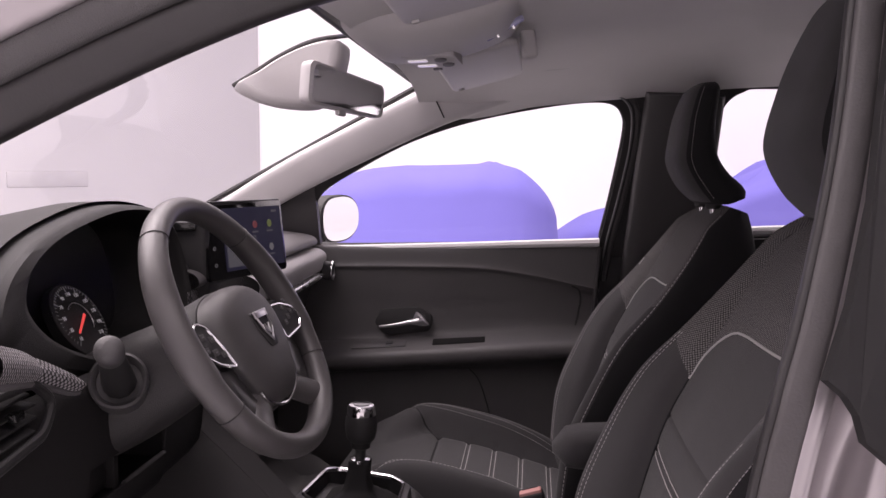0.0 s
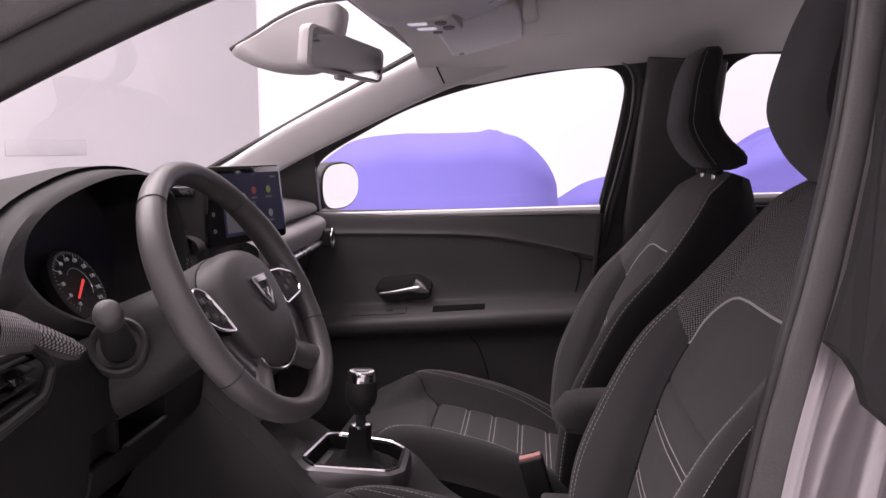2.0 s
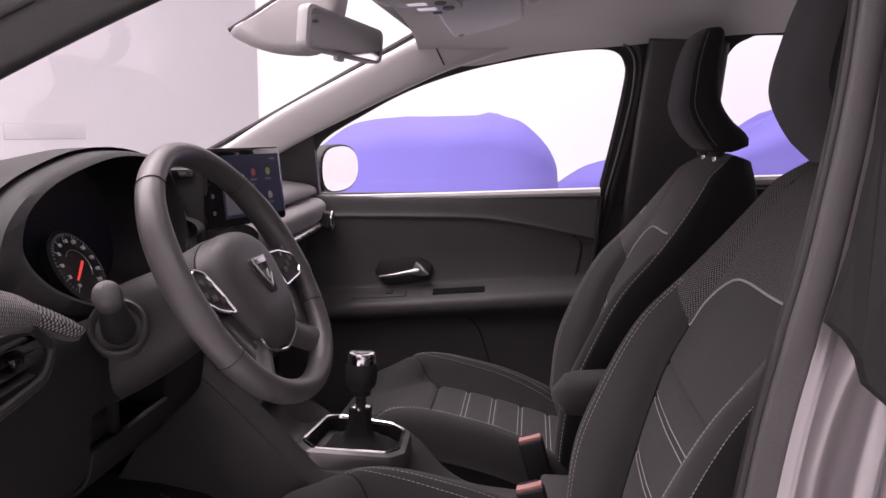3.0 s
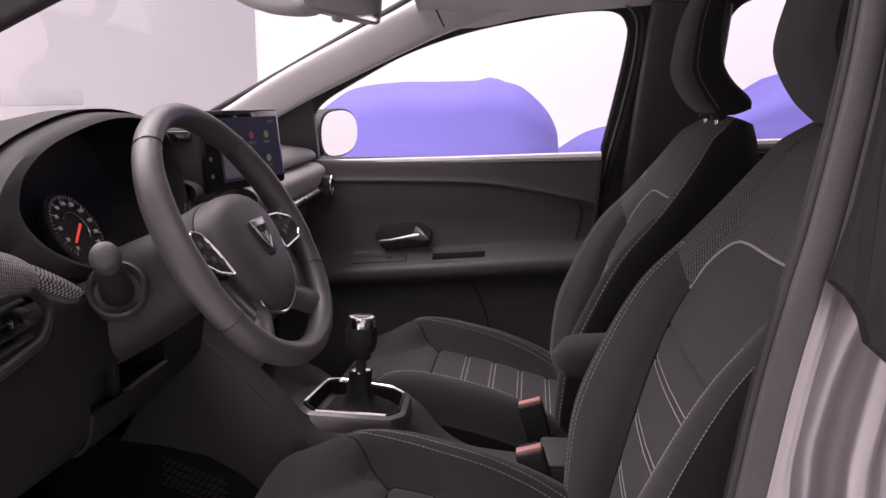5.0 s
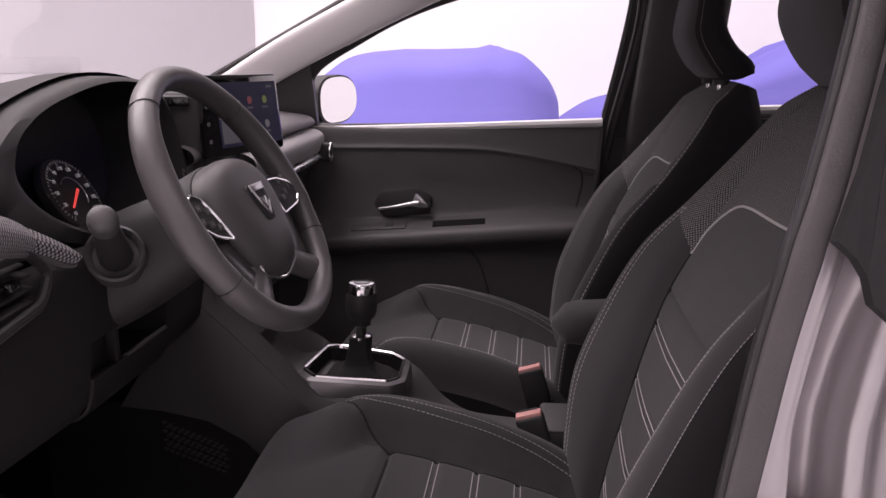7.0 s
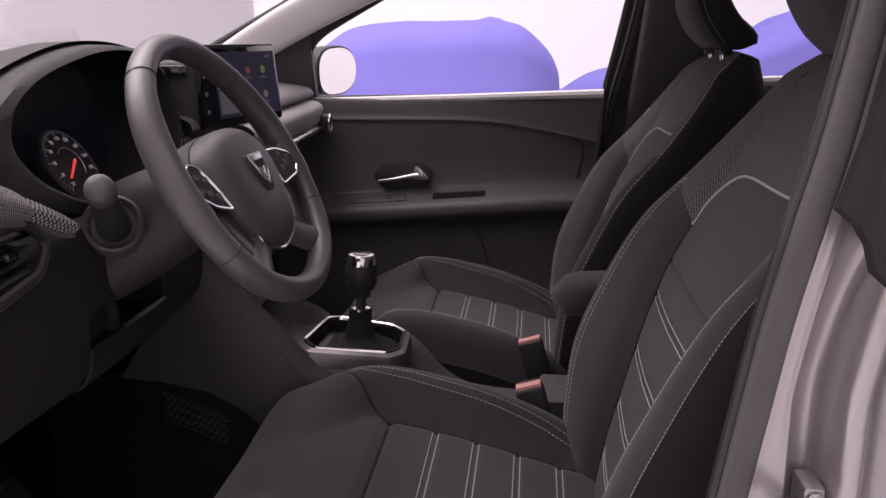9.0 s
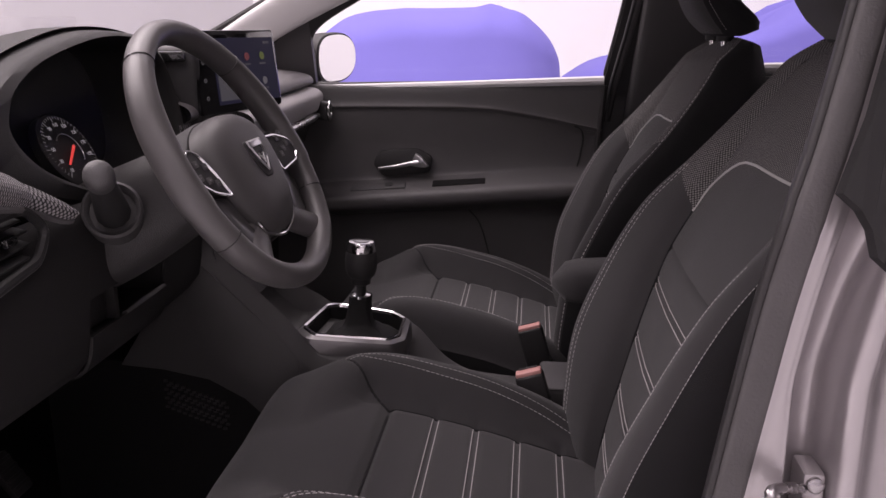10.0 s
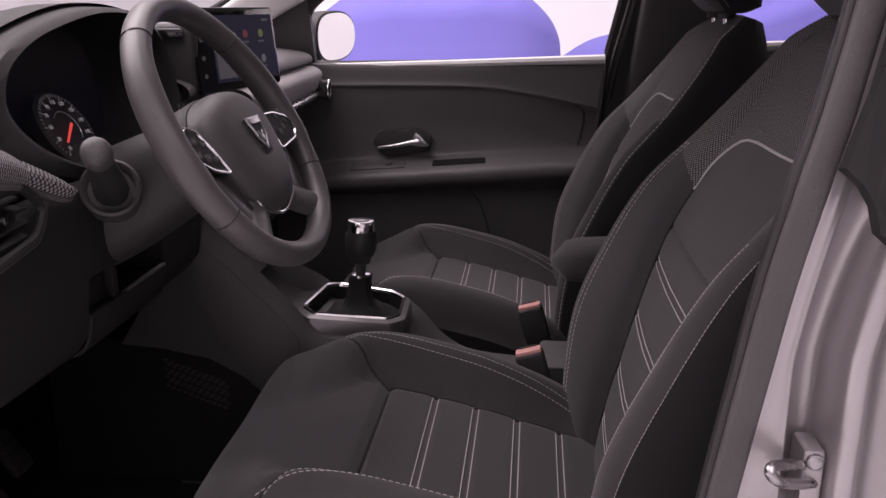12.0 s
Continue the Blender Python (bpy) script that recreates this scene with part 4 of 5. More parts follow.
GAUGE = frame_of((-0.612, -0.328, 0.933), (0, 1, 0), (-0.50, 0, 0.866))
dial = part("speed_dial", lathe([(0.056, -0.012), (0.056, 0.0005), (0.054, 0.001), (0.053, 0.0)], GAUGE, 40), DIAL, dash, "black speed dial with pale marks")
WHITE_GLOW = glow("lit_white_marks", (0.85, 0.85, 0.9), 0.06)
NUMBER_GLOW = glow("lit_white_numbers", (0.85, 0.85, 0.9), 0.20)
RED_GLOW = glow("lit_red_needle", (1.0, 0.09, 0.08), 0.62)
AMBER = glow("lit_amber_lamp", (1.0, 0.45, 0.1), 1.0)
ticks = []
for k in range(41):
    a = radians(225 - 270 * k / 40)
    long = 0.008 if k % 4 == 0 else 0.004
    m_ = GAUGE @ Matrix.Rotation(a, 4, "Z") @ pose(0.050 - long / 2, 0, 0.003)
    ticks.append(box((long, 0.0014 if k % 4 == 0 else 0.0008, 0.0008), m_, 0))
part("tick_marks", merged(ticks), WHITE_GLOW, dial, "pale tick marks", smooth=False)


def lettering(text, size, m, material, parent, name="lettering", label=""):
    c = bpy.data.curves.new(name, "FONT")
    c.body, c.size, c.extrude, c.align_x, c.align_y = text, size, 0.0002, "CENTER", "CENTER"
    o = bpy.data.objects.new("scratch", c)
    scene.collection.objects.link(o)
    bpy.context.view_layer.update()
    me = bpy.data.meshes.new_from_object(o)
    bpy.data.objects.remove(o)
    bm = bmesh.new()
    bm.from_mesh(me)
    bpy.data.meshes.remove(me)
    bmesh.ops.transform(bm, matrix=m, verts=bm.verts)
    return part(name, bm, material, parent, label, smooth=False)


for k in range(11):
    a = radians(225 - 27 * k)
    lettering(str(10 + 20 * k), 0.0078, GAUGE @ Matrix.Translation((0.0375 * math.cos(a), 0.0375 * math.sin(a), 0.0035)), NUMBER_GLOW, dial, "dial_number")
part("inner_ring", tube([GAUGE @ Vector((0.024 * math.cos(radians(a)), 0.024 * math.sin(radians(a)), 0.003)) for a in range(-45, 140, 6)], 0.0007, 5), SATIN, dial)
needle_dir = radians(214)
part("needle", prism([(0.034, -0.0010), (0.034, 0.0010), (-0.006, 0.0018), (-0.006, -0.0018)], 0.002, GAUGE @ Matrix.Translation((0, 0, 0.008)) @ Matrix.Rotation(needle_dir, 4, "Z")), RED_GLOW, dial, "lit red needle", smooth=False)
part("warning_lamp", box((0.007, 0.005, 0.001), GAUGE @ pose(-0.022, -0.056, 0.004), 0), AMBER, dial, "small amber warning light", smooth=False)
bm = bmesh.new()
bm.faces.new([bm.verts.new(v) for v in hood_ring(-0.598, 1, 0.972)])
part("lens", bm, LENS, dash, "clear instrument lens", smooth=False)

# cloth-covered band and end vent on the driver's side
rows = []
for i in range(25):
    y = -0.74 + 0.225 * i / 24
    hi = curve([-0.74, -0.645, -0.593, -0.524, -0.515], [0.985, 0.958, 0.939, 0.906, 0.900], y)
    lo = curve([-0.74, -0.65, -0.60, -0.53, -0.515], [0.945, 0.925, 0.913, 0.886, 0.884], y)
    rows.append([Vector((-0.512 + 0.010 * math.sin(math.pi * k / 8) + 0.05 * max(0, (-0.6 - y) / 0.14), y, lo + (hi - lo) * k / 8)) for k in range(9)])
part("trim_band", skin(rows), TRIMCLOTH, dash, "grey woven cloth trim band")
part("band_edge", tube([r[0] for r in rows], 0.004, 6), DASH, dash)
part("trim_band", skin([[Vector((-0.538, -0.14 + 0.26 * i / 10, 0.945 - 0.055 * k / 4)) for k in range(5)] for i in range(11)]), TRIMCLOTH, dash, "grey woven cloth trim band")
VENT = frame_of((-0.500, -0.660, 0.888), (-0.03, 0.24, 0.0), (-0.12, 0.02, 1))
hexa = rounded([(-0.085, 0.0), (-0.055, -0.034), (0.060, -0.028), (0.086, -0.008), (0.086, 0.005), (0.055, 0.028), (-0.05, 0.033)], 0.012)
vent = part("end_vent", merged([tube([VENT @ Vector((x, y, 0.0)) for x, y in hexa], 0.0055, 8, closed=True), prism([(x * 0.97, y * 0.97) for x, y in hexa], 0.02, VENT @ pose(0, 0, -0.03))]), PLASTIC_DARK, dash, "black hexagonal air vent")
for k in range(4):
    part("vent_slat", box((0.135 - 0.016 * abs(k - 1.5), 0.0025, 0.016), VENT @ pose(0, -0.0195 + 0.013 * k, -0.012, 20, 0, 0), 0.001), PLASTIC_DARK, vent)
part("vent_tab", box((0.022, 0.010, 0.012), VENT @ pose(0.016, 0.004, -0.003), 0.003), GLOSS, vent, "glossy black vent tab")
part("vent_rim", tube([VENT @ Vector((x * 1.07, y * 1.12, 0.001)) for x, y in hexa], 0.0022, 6, closed=True), BUTTON, vent, "thin grey vent rim")

# knee panel under the wheel, with an open pocket
def knee(y, k):
    """Lower driver's panel: k runs from the band down and forward."""
    x = curve([0, 0.15, 0.6, 0.8, 0.9, 1.0], [-0.53, -0.512, -0.520, -0.535, -0.58, -0.68], k)
    z = curve([0, 0.15, 0.6, 0.8, 0.9, 1.0], [0.892, 0.872, 0.752, 0.690, 0.675, 0.67], k)
    return Vector((x - 0.01 * ((y + 0.37) / 0.33) ** 2, y, z))


def knee_patch(y0, y1, k0, k1, n=12):
    return [[knee(y0 + (y1 - y0) * i / n, k0 + (k1 - k0) * j / n) for j in range(n + 1)] for i in range(n + 1)]


for nm, a in (("knee_panel", (-0.72, -0.485, 0, 1)), ("knee_panel", (-0.272, -0.12, 0, 1)), ("knee_panel", (-0.485, -0.272, 0, 0.50)), ("knee_panel", (-0.485, -0.272, 0.66, 1))):
    part(nm, skin(knee_patch(*a), thick=0.004), KNEE, dash, "knee panel, its plastic darkened for footwell shade")
pocket = box((0.08, 0.216, 0.062), pose(-0.565, -0.3785, 0.757), 0.004)
bmesh.ops.delete(pocket, geom=[f for f in pocket.faces if f.normal.x > 0.7], context="FACES")
part("pocket", pocket, PLASTIC_DARK, dash, "small open black pocket")
part("pocket_rib", box((0.05, 0.012, 0.056), pose(-0.552, -0.404, 0.757), 0.003), KNEE, dash)
part("pocket_filler", box((0.03, 0.070, 0.050), pose(-0.552, -0.446, 0.755), 0.006, 3), KNEE, dash, "black blanking piece")
part("pocket_lip", tube([knee(-0.396, 0.664), knee(-0.34, 0.66), knee(-0.274, 0.664)], 0.004, 8), PLASTIC, dash)

# middle of the dashboard with the touch screen
part("middle_fascia", skin(sweep_y([(-0.60, 1.0), (-0.555, 0.985), (-0.54, 0.92), (-0.53, 0.86), (-0.52, 0.78), (-0.50, 0.70), (-0.47, 0.64)], -0.110, 0.110, 10)), PLASTIC, dash, "black centre stack")
part("side_block", box((0.12, 0.10, 0.16), pose(-0.590, -0.055, 0.980, 0, 0, 12), 0.010, 3), PLASTIC_DARK, dash, "black block between hood and screen")
part("phone_clip", box((0.050, 0.010, 0.016), pose(-0.560, -0.108, 1.047, 0, 0, 12), 0.003), GLOSS, dash, "small black phone dock clip")
# ---- touch screen ----
SCREEN = frame_of((-0.497, 0.005, 1.020), (0.30, 1.0, 0), (-0.10, 0.03, 1))
screen = thing("touch_screen", (-0.52, 0.005, 0.97), "upright black touch screen showing coloured app icons", "screen")
part("screen_body", prism(rounded([(-0.100, -0.066), (0.128, -0.066), (0.128, 0.066), (-0.100, 0.066)], 0.010), 0.018, SCREEN, 0.003), GLOSS, screen, "glossy black bezel")
part("screen_foot", box((0.05, 0.12, 0.05), pose(-0.560, 0.02, 0.965), 0.01), PLASTIC_DARK, screen)
NAVY = glow("lit_navy_screen", (0.008, 0.008, 0.018), 1.0)
SLATE = glow("lit_slate_tile", (0.045, 0.046, 0.052), 1.0)
part("display", box((0.172, 0.106, 0.001), SCREEN @ pose(0.033, 0, 0.001), 0), NAVY, screen, "lit dark blue display", smooth=False)
part("tile", box((0.085, 0.050, 0.001), SCREEN @ pose(-0.006, -0.022, 0.002), 0), SLATE, screen, smooth=False)
ICONS = [(0.036, 0.022, (0.62, 0.10, 0.12)), (0.080, 0.022, (0.42, 0.55, 0.12)), (0.080, -0.020, (0.5, 0.5, 0.55))]
for x, y, c in ICONS:
    part("app_icon", lathe([(0.0065, 0), (0.0065, 0.001)], SCREEN @ pose(x, y, 0.002), 20), glow("lit_icon", [0.65 * v + 0.06 for v in c], 0.2), screen, "small round coloured app icon", smooth=False)
    part("icon_caption", box((0.018, 0.003, 0.0006), SCREEN @ pose(x, y - 0.013, 0.002), 0), WHITE_GLOW, screen, smooth=False)
for k in range(2):
    part("tile_caption", box((0.034 - 0.008 * k, 0.003, 0.0006), SCREEN @ pose(-0.022, -0.018 - 0.009 * k, 0.0028), 0), WHITE_GLOW, screen, smooth=False)
part("status_mark", box((0.016, 0.004, 0.0006), SCREEN @ pose(0.098, 0.044, 0.002), 0), WHITE_GLOW, screen, smooth=False)
for k in range(3):
    part("side_key", merged([tube([SCREEN @ Vector((-0.080 + 0.0028 * math.cos(w), 0.016 - 0.028 * k + 0.0028 * math.sin(w), 0.001)) for w in [math.tau * q / 10 for q in range(10)]], 0.0008, 5, closed=True)]), WHITE_GLOW, screen, "small lit key mark")

# ---- steering wheel ----
WHEEL = frame_of((-0.362, -0.378, 0.938), (0.04, 1, 0), (-0.50, 0, 0.866))
wheel = thing("steering_wheel", (-0.47, -0.378, 0.88), "dark grey leather three-spoke steering wheel with satin trim", "steering wheel")


def on_wheel(bm, name, material, label="", under=None):
    bmesh.ops.transform(bm, matrix=WHEEL, verts=bm.verts)
    return part(name, bm, material, under or wheel, label)


R = 0.1705
rows = []
for i in range(97):
    w = math.tau * i / 96
    c, s = math.cos(w), math.sin(w)
    fat = 1 + 0.10 * math.exp(-((abs(c) - 0.95) / 0.15) ** 2) * (s > -0.2)
    rad = R - (0.006 * max(0, -s - 0.75) / 0.25)
    rows.append([Vector(((rad + 0.0148 * fat * math.cos(a)) * c, (rad + 0.0148 * fat * math.cos(a)) * s, 0.0175 * fat * math.sin(a))) for a in [math.tau * k / 20 for k in range(20)]])
bm = skin(rows, ring=True)
bmesh.ops.remove_doubles(bm, verts=bm.verts, dist=1e-6)
rim = on_wheel(bm, "rim", LEATHER, "thick dark grey leather rim")
for a in (129, 44, 208, 332):
    c, s = math.cos(radians(a)), math.sin(radians(a))
    on_wheel(tube([Vector(((R + 0.0153 * math.cos(q)) * c, (R + 0.0153 * math.cos(q)) * s, 0.018 * math.sin(q))) for q in [math.tau * k / 24 for k in range(24)]], 0.0007, 5, closed=True), "rim_seam", RUBBER, "dark stitched seam", rim)
# airbag pad: a domed, rounded shield
half = [(0.0, 0.056), (0.035, 0.053), (0.066, 0.040), (0.086, 0.014), (0.086, -0.020), (0.074, -0.056), (0.056, -0.086), (0.030, -0.103)]
pad = smooth_loop(half + [(0.0, -0.106)] + [(-x, y) for x, y in half[:0:-1]], 4)
rows = []
for k in range(10):
    u = k / 9
    sc, z = math.cos(u * math.pi / 2) ** 0.5 if u < 1 else 0.02, -0.006 + 0.028 * math.sin(u * math.pi / 2)
    rows.append([Vector((x * sc, y * sc, z)) for x, y in pad])
rows = [[Vector((x, y, -0.04)) for x, y in pad]] + rows
on_wheel(skin(rows, ring=True, caps=True), "airbag_pad", PADSKIN, "domed dark grey airbag cover")
on_wheel(prism([(x * 1.05, y * 1.05) for x, y in pad], 0.05, pose(0, 0, -0.016), 0.006), "hub", PLASTIC_DARK, "black hub")
# emblem: a plain shield-like shape
on_wheel(prism(rounded([(-0.027, 0.014), (0.027, 0.014), (0.024, -0.008), (0.012, -0.036), (-0.012, -0.036), (-0.024, -0.008)], 0.006), 0.012, pose(0, -0.004, 0.0238), 0.002), "emblem_recess", PLASTIC_DARK, "dark shield-shaped recess")
em = part("emblem", merged([prism([(-0.020, 0.012), (0.020, 0.012), (0.020, 0.004), (-0.020, 0.004)], 0.003, WHEEL @ pose(0, -0.004, 0.0262), 0.001), tube([WHEEL @ Vector((p[0], p[1] - 0.006, p[2] + 0.0022)) for p in ((-0.019, 0.014, 0.023), (0.019, 0.014, 0.023), (0.013, -0.010, 0.023), (0.0, -0.026, 0.022), (-0.013, -0.010, 0.023))], 0.0018, 6, closed=True), tube([WHEEL @ Vector((p[0], p[1] - 0.006, p[2] + 0.0022)) for p in ((-0.006, -0.004, 0.0232), (0.0, -0.016, 0.0228), (0.006, -0.004, 0.0232))], 0.0016, 6)]), SATIN, wheel, "small silver emblem")
for s in (1, -1):
    # side spokes with button pods
    sp = [(s * 0.066, 0.020), (s * 0.124, 0.020), (s * 0.160, 0.018), (s * 0.164, -0.030), (s * 0.135, -0.044), (s * 0.066, -0.056)]
    on_wheel(prism(rounded(sp, 0.012), 0.022, pose(0, 0, -0.006), 0.005), "side_spoke", PLASTIC, "black spoke")
    rise_ = 0.004 if s < 0 else 0.010
    corners = ((-0.087, -0.040), (-0.098, -0.008), (-0.112, 0.018), (-0.130, 0.026), (-0.150, 0.014), (-0.146, -0.012), (-0.122, -0.029)) if s < 0 else ((0.076, 0.010), (0.112, 0.008), (0.146, -0.002), (0.164, -0.020), (0.140, -0.034), (0.076, -0.040))
    pod = rounded(corners, 0.006, 3)
    pd = on_wheel(prism(pod, 0.012, pose(0, 0, rise_), 0.0015), "button_pod", PLASTIC_DARK, "black button pod")
    on_wheel(tube([Vector((x, y, rise_)) for x, y in pod], 0.0019, 6, closed=True), "pod_trim", CHROME, "chrome pod surround", pd)
    for k, (bx, by) in enumerate(((0.112, 0.002), (0.130, 0.008), (0.102, -0.020), (0.118, -0.014), (0.136, -0.008))):
        on_wheel(box((0.012, 0.008, 0.002), pose(s * bx, by, rise_ + 0.0004), 0.0008), "button", PLASTIC, "", pd)
        on_wheel(box((0.004, 0.0011, 0.0005), pose(s * bx, by, rise_ + 0.0016), 0), "button_mark", BUTTON, "", pd)
    # lower spokes, splayed
    lo = [Vector((s * 0.026, -0.074, -0.014)), Vector((s * 0.056, -0.096, -0.011)), Vector((s * 0.088, -0.118, -0.006)), Vector((s * 0.112, -0.134, 0.0))]
    on_wheel(tube(spline(lo, 12), 0.021, 12, flat=0.55), "lower_spoke", LEATHER, "black lower spoke")
for s in (1, -1):
    lower = rounded([(s * x, y) for x, y in ((0.090, -0.036), (0.124, -0.034), (0.132, -0.060), (0.112, -0.100), (0.078, -0.124), (0.046, -0.110), (0.068, -0.085))], 0.010, 3)
    on_wheel(prism(lower, 0.016, pose(0, 0, -0.003), 0.003), "spoke_cover", SPOKE, "glossy dark spoke cover")
on_wheel(tube(spline([(-0.062, -0.080, 0.002), (-0.048, -0.097, 0.000), (0.0, -0.110, -0.002), (0.048, -0.097, 0.0), (0.062, -0.080, 0.002)], 24), 0.0024, 8), "lower_trim", CHROME, "chrome lower trim")
# ---- column and stalks ----
column = thing("steering_column", (-0.55, -0.378, 0.83), "dark grey plastic steering column shroud with stalks", "steering column")
axis = (WHEEL.to_3x3() @ Vector((0, 0, -1))).normalized()
rows = []
for i in range(9):
    u = i / 8
    c0 = WHEEL.translation + axis * (0.060 + 0.20 * u)
    rr = 0.052 + 0.016 * math.sin(u * 2.0)
    rows.append([c0 + WHEEL.to_3x3() @ Vector((rr * 1.15 * math.copysign(abs(math.cos(a)) ** 0.7, math.cos(a)), rr * math.copysign(abs(math.sin(a)) ** 0.7, math.sin(a)) + 0.004 * u, 0)) for a in [math.tau * k / 28 for k in range(28)]])
part("shroud", skin(rows, ring=True, caps=True), SHROUD, column, "dark grey column shroud")
base, tip = Vector((-0.487, -0.468, 0.884)), Vector((-0.430, -0.598, 0.949))
dirn = (tip - base).normalized()
turn = dirn.to_track_quat("Z", "Y").to_matrix().to_4x4()
st = part("stalk", tube([base, base.lerp(tip, 0.35), base.lerp(tip, 0.75), tip], 0.0115, 12, taper=lambda k: 1.75 - 0.75 * k), PLASTIC_DARK, column, "black control stalk")
part("stalk_knob", lathe([(0.012, -0.006), (0.0148, 0.000), (0.0155, 0.018), (0.0145, 0.026), (0.011, 0.031), (0.004, 0.033)], Matrix.Translation(tip - dirn * 0.016) @ turn), PLASTIC, st, "dark grey rotary stalk end")
part("stalk_boot", lathe([(0.034, -0.03), (0.034, 0.010), (0.031, 0.013), (0.027, 0.009), (0.026, -0.002), (0.012, -0.002)], Matrix.Translation(base) @ turn), PLASTIC, st, "dark grey collar")


# ---- passenger's door ----
def door_section(x):
    """The lining's section as (y, z), from the sill down to the pocket; it bends in at the armrest."""
    crease = curve([-0.60, -0.3, -0.12, 0.0, 0.10, 0.17], [0.893, 0.895, 0.892, 0.876, 0.856, 0.842], x)
    arm = curve([-0.60, -0.3, 0.0, 0.17], [0.680, 0.701, 0.724, 0.734], x)
    return [(0.752, 0.948), (0.734, 0.947), (0.724, 0.940), (0.720, crease + 0.012), (0.716, crease + 0.002), (0.7185, crease - 0.004), (0.722, crease - 0.012), (0.727, 0.83), (0.730, 0.79), (0.727, arm + 0.026), (0.714, arm + 0.013), (0.673, arm - 0.003), (0.655, arm - 0.012), (0.650, arm - 0.026), (0.656, arm - 0.045), (0.690, arm - 0.062), (0.722, 0.63), (0.724, 0.56), (0.712, 0.47), (0.70, 0.40), (0.70, 0.33)]


door = tagged(new("door_passenger"), "dark grey plastic passenger door lining with silver pull", "door", kind="structure")
rows = []
for i in range(49):
    x = -0.66 + 0.825 * i / 48
    rows.append([Vector((x, p.x, p.y)) for p in spline([(y, z, 0) for y, z in door_section(x)], 76)])
part("door_lining", skin(rows, thick=0.01), DOORSKIN, door, "dark grey grained door lining")
part("door_edge", tube(spline([(0.168, 0.722, 0.950), (0.160, 0.722, 0.86), (0.150, 0.715, 0.75), (0.14, 0.70, 0.6)], 16), 0.007, 8), RUBBER, door, "black door edge seal")
# pull handle in its bowl
HANDLE = frame_of((-0.326, 0.720, 0.757), (1, 0, 0.06), (0, 0.03, 1))
part("handle_bowl", prism(rounded([(-0.078, 0.0), (-0.056, 0.032), (0.040, 0.034), (0.076, 0.010), (0.066, -0.030), (-0.05, -0.036)], 0.012), 0.012, HANDLE @ pose(0, 0, 0.003), 0.004), PLASTIC_DARK, door, "black recessed handle bowl")
part("door_handle", merged([tube(spline([HANDLE @ Vector(p) for p in ((-0.062, -0.012, 0.010), (-0.02, -0.008, 0.018), (0.02, -0.002, 0.020), (0.042, 0.0, 0.018))], 16), 0.0065, 10, taper=lambda k: 0.55 + 0.6 * k), prism(rounded([(0.020, -0.008), (0.036, 0.024), (0.050, 0.014), (0.068, -0.012), (0.052, -0.014)], 0.004), 0.012, HANDLE @ pose(0, 0, 0.022), 0.003)]), SATIN, door, "satin silver door pull")
part("window_switch", box((0.132, 0.026, 0.006), pose(-0.182, 0.689, 0.7128, 21, -4, 0), 0.002), CARPET, door, "recessed black switch tray")
part("switch_plate", box((0.14, 0.030, 0.006), pose(-0.385, 0.690, 0.6985, 21, -4, 0), 0.002), PLASTIC, door, "dark switch plate")
part("window_switch", box((0.018, 0.014, 0.008), pose(-0.358, 0.692, 0.7035, 25, -4, 0), 0.002), PLASTIC_DARK, door, "black window switch")
part("insert_edge", tube(spline([(0.098, 0.7185, 0.853), (0.116, 0.7225, 0.842), (0.121, 0.7275, 0.815), (0.114, 0.7300, 0.775), (0.108, 0.7265, 0.748)], 16), 0.0028, 6), PLASTIC_DARK, door, "dark joint round the door insert")
part("pocket_line", tube(spline([(-0.16, 0.716, 0.64), (-0.13, 0.722, 0.60), (-0.10, 0.715, 0.50), (-0.09, 0.705, 0.42)], 12), 0.002, 6), PLASTIC_DARK, door)

# ---- passenger's door mirror ----
dm = thing("door_mirror", (-0.60, 0.90, 0.95), "rounded door mirror outside the passenger window", "mirror")
ol = [((0.092 if math.cos(w) > 0 else 0.088) * math.copysign(abs(math.cos(w)) ** (0.95 if math.cos(w) > 0 else 0.6), math.cos(w)), 0.066 * math.copysign(abs(math.sin(w)) ** 0.8, math.sin(w))) for w in [math.tau * k / 40 for k in range(40)]]
DM = frame_of((-0.552, 0.995, 1.003), (0.42, 1, 0.05), (0.02, 0.0, 1))
rows = [[DM @ Vector((x * g, y * g, z)) for x, y in ol] for g, z in ((1.0, 0.002), (1.03, 0.0), (1.04, -0.012), (1.0, -0.05), (0.85, -0.085), (0.5, -0.105), (0.1, -0.11))]
part("housing", skin(rows, ring=True, caps=True), PLASTIC_DARK, dm, "black mirror housing")
part("mirror_glass", prism([(x * 0.965, y * 0.95) for x, y in ol], 0.003, DM @ pose(0, 0, 0.004)), MIRROR, dm, "mirror glass", smooth=False)
part("foot", tube([(-0.62, 0.77, 0.925), (-0.62, 0.88, 0.93), (-0.60, 0.95, 0.945)], 0.022, 10, flat=0.6), PLASTIC_DARK, dm)

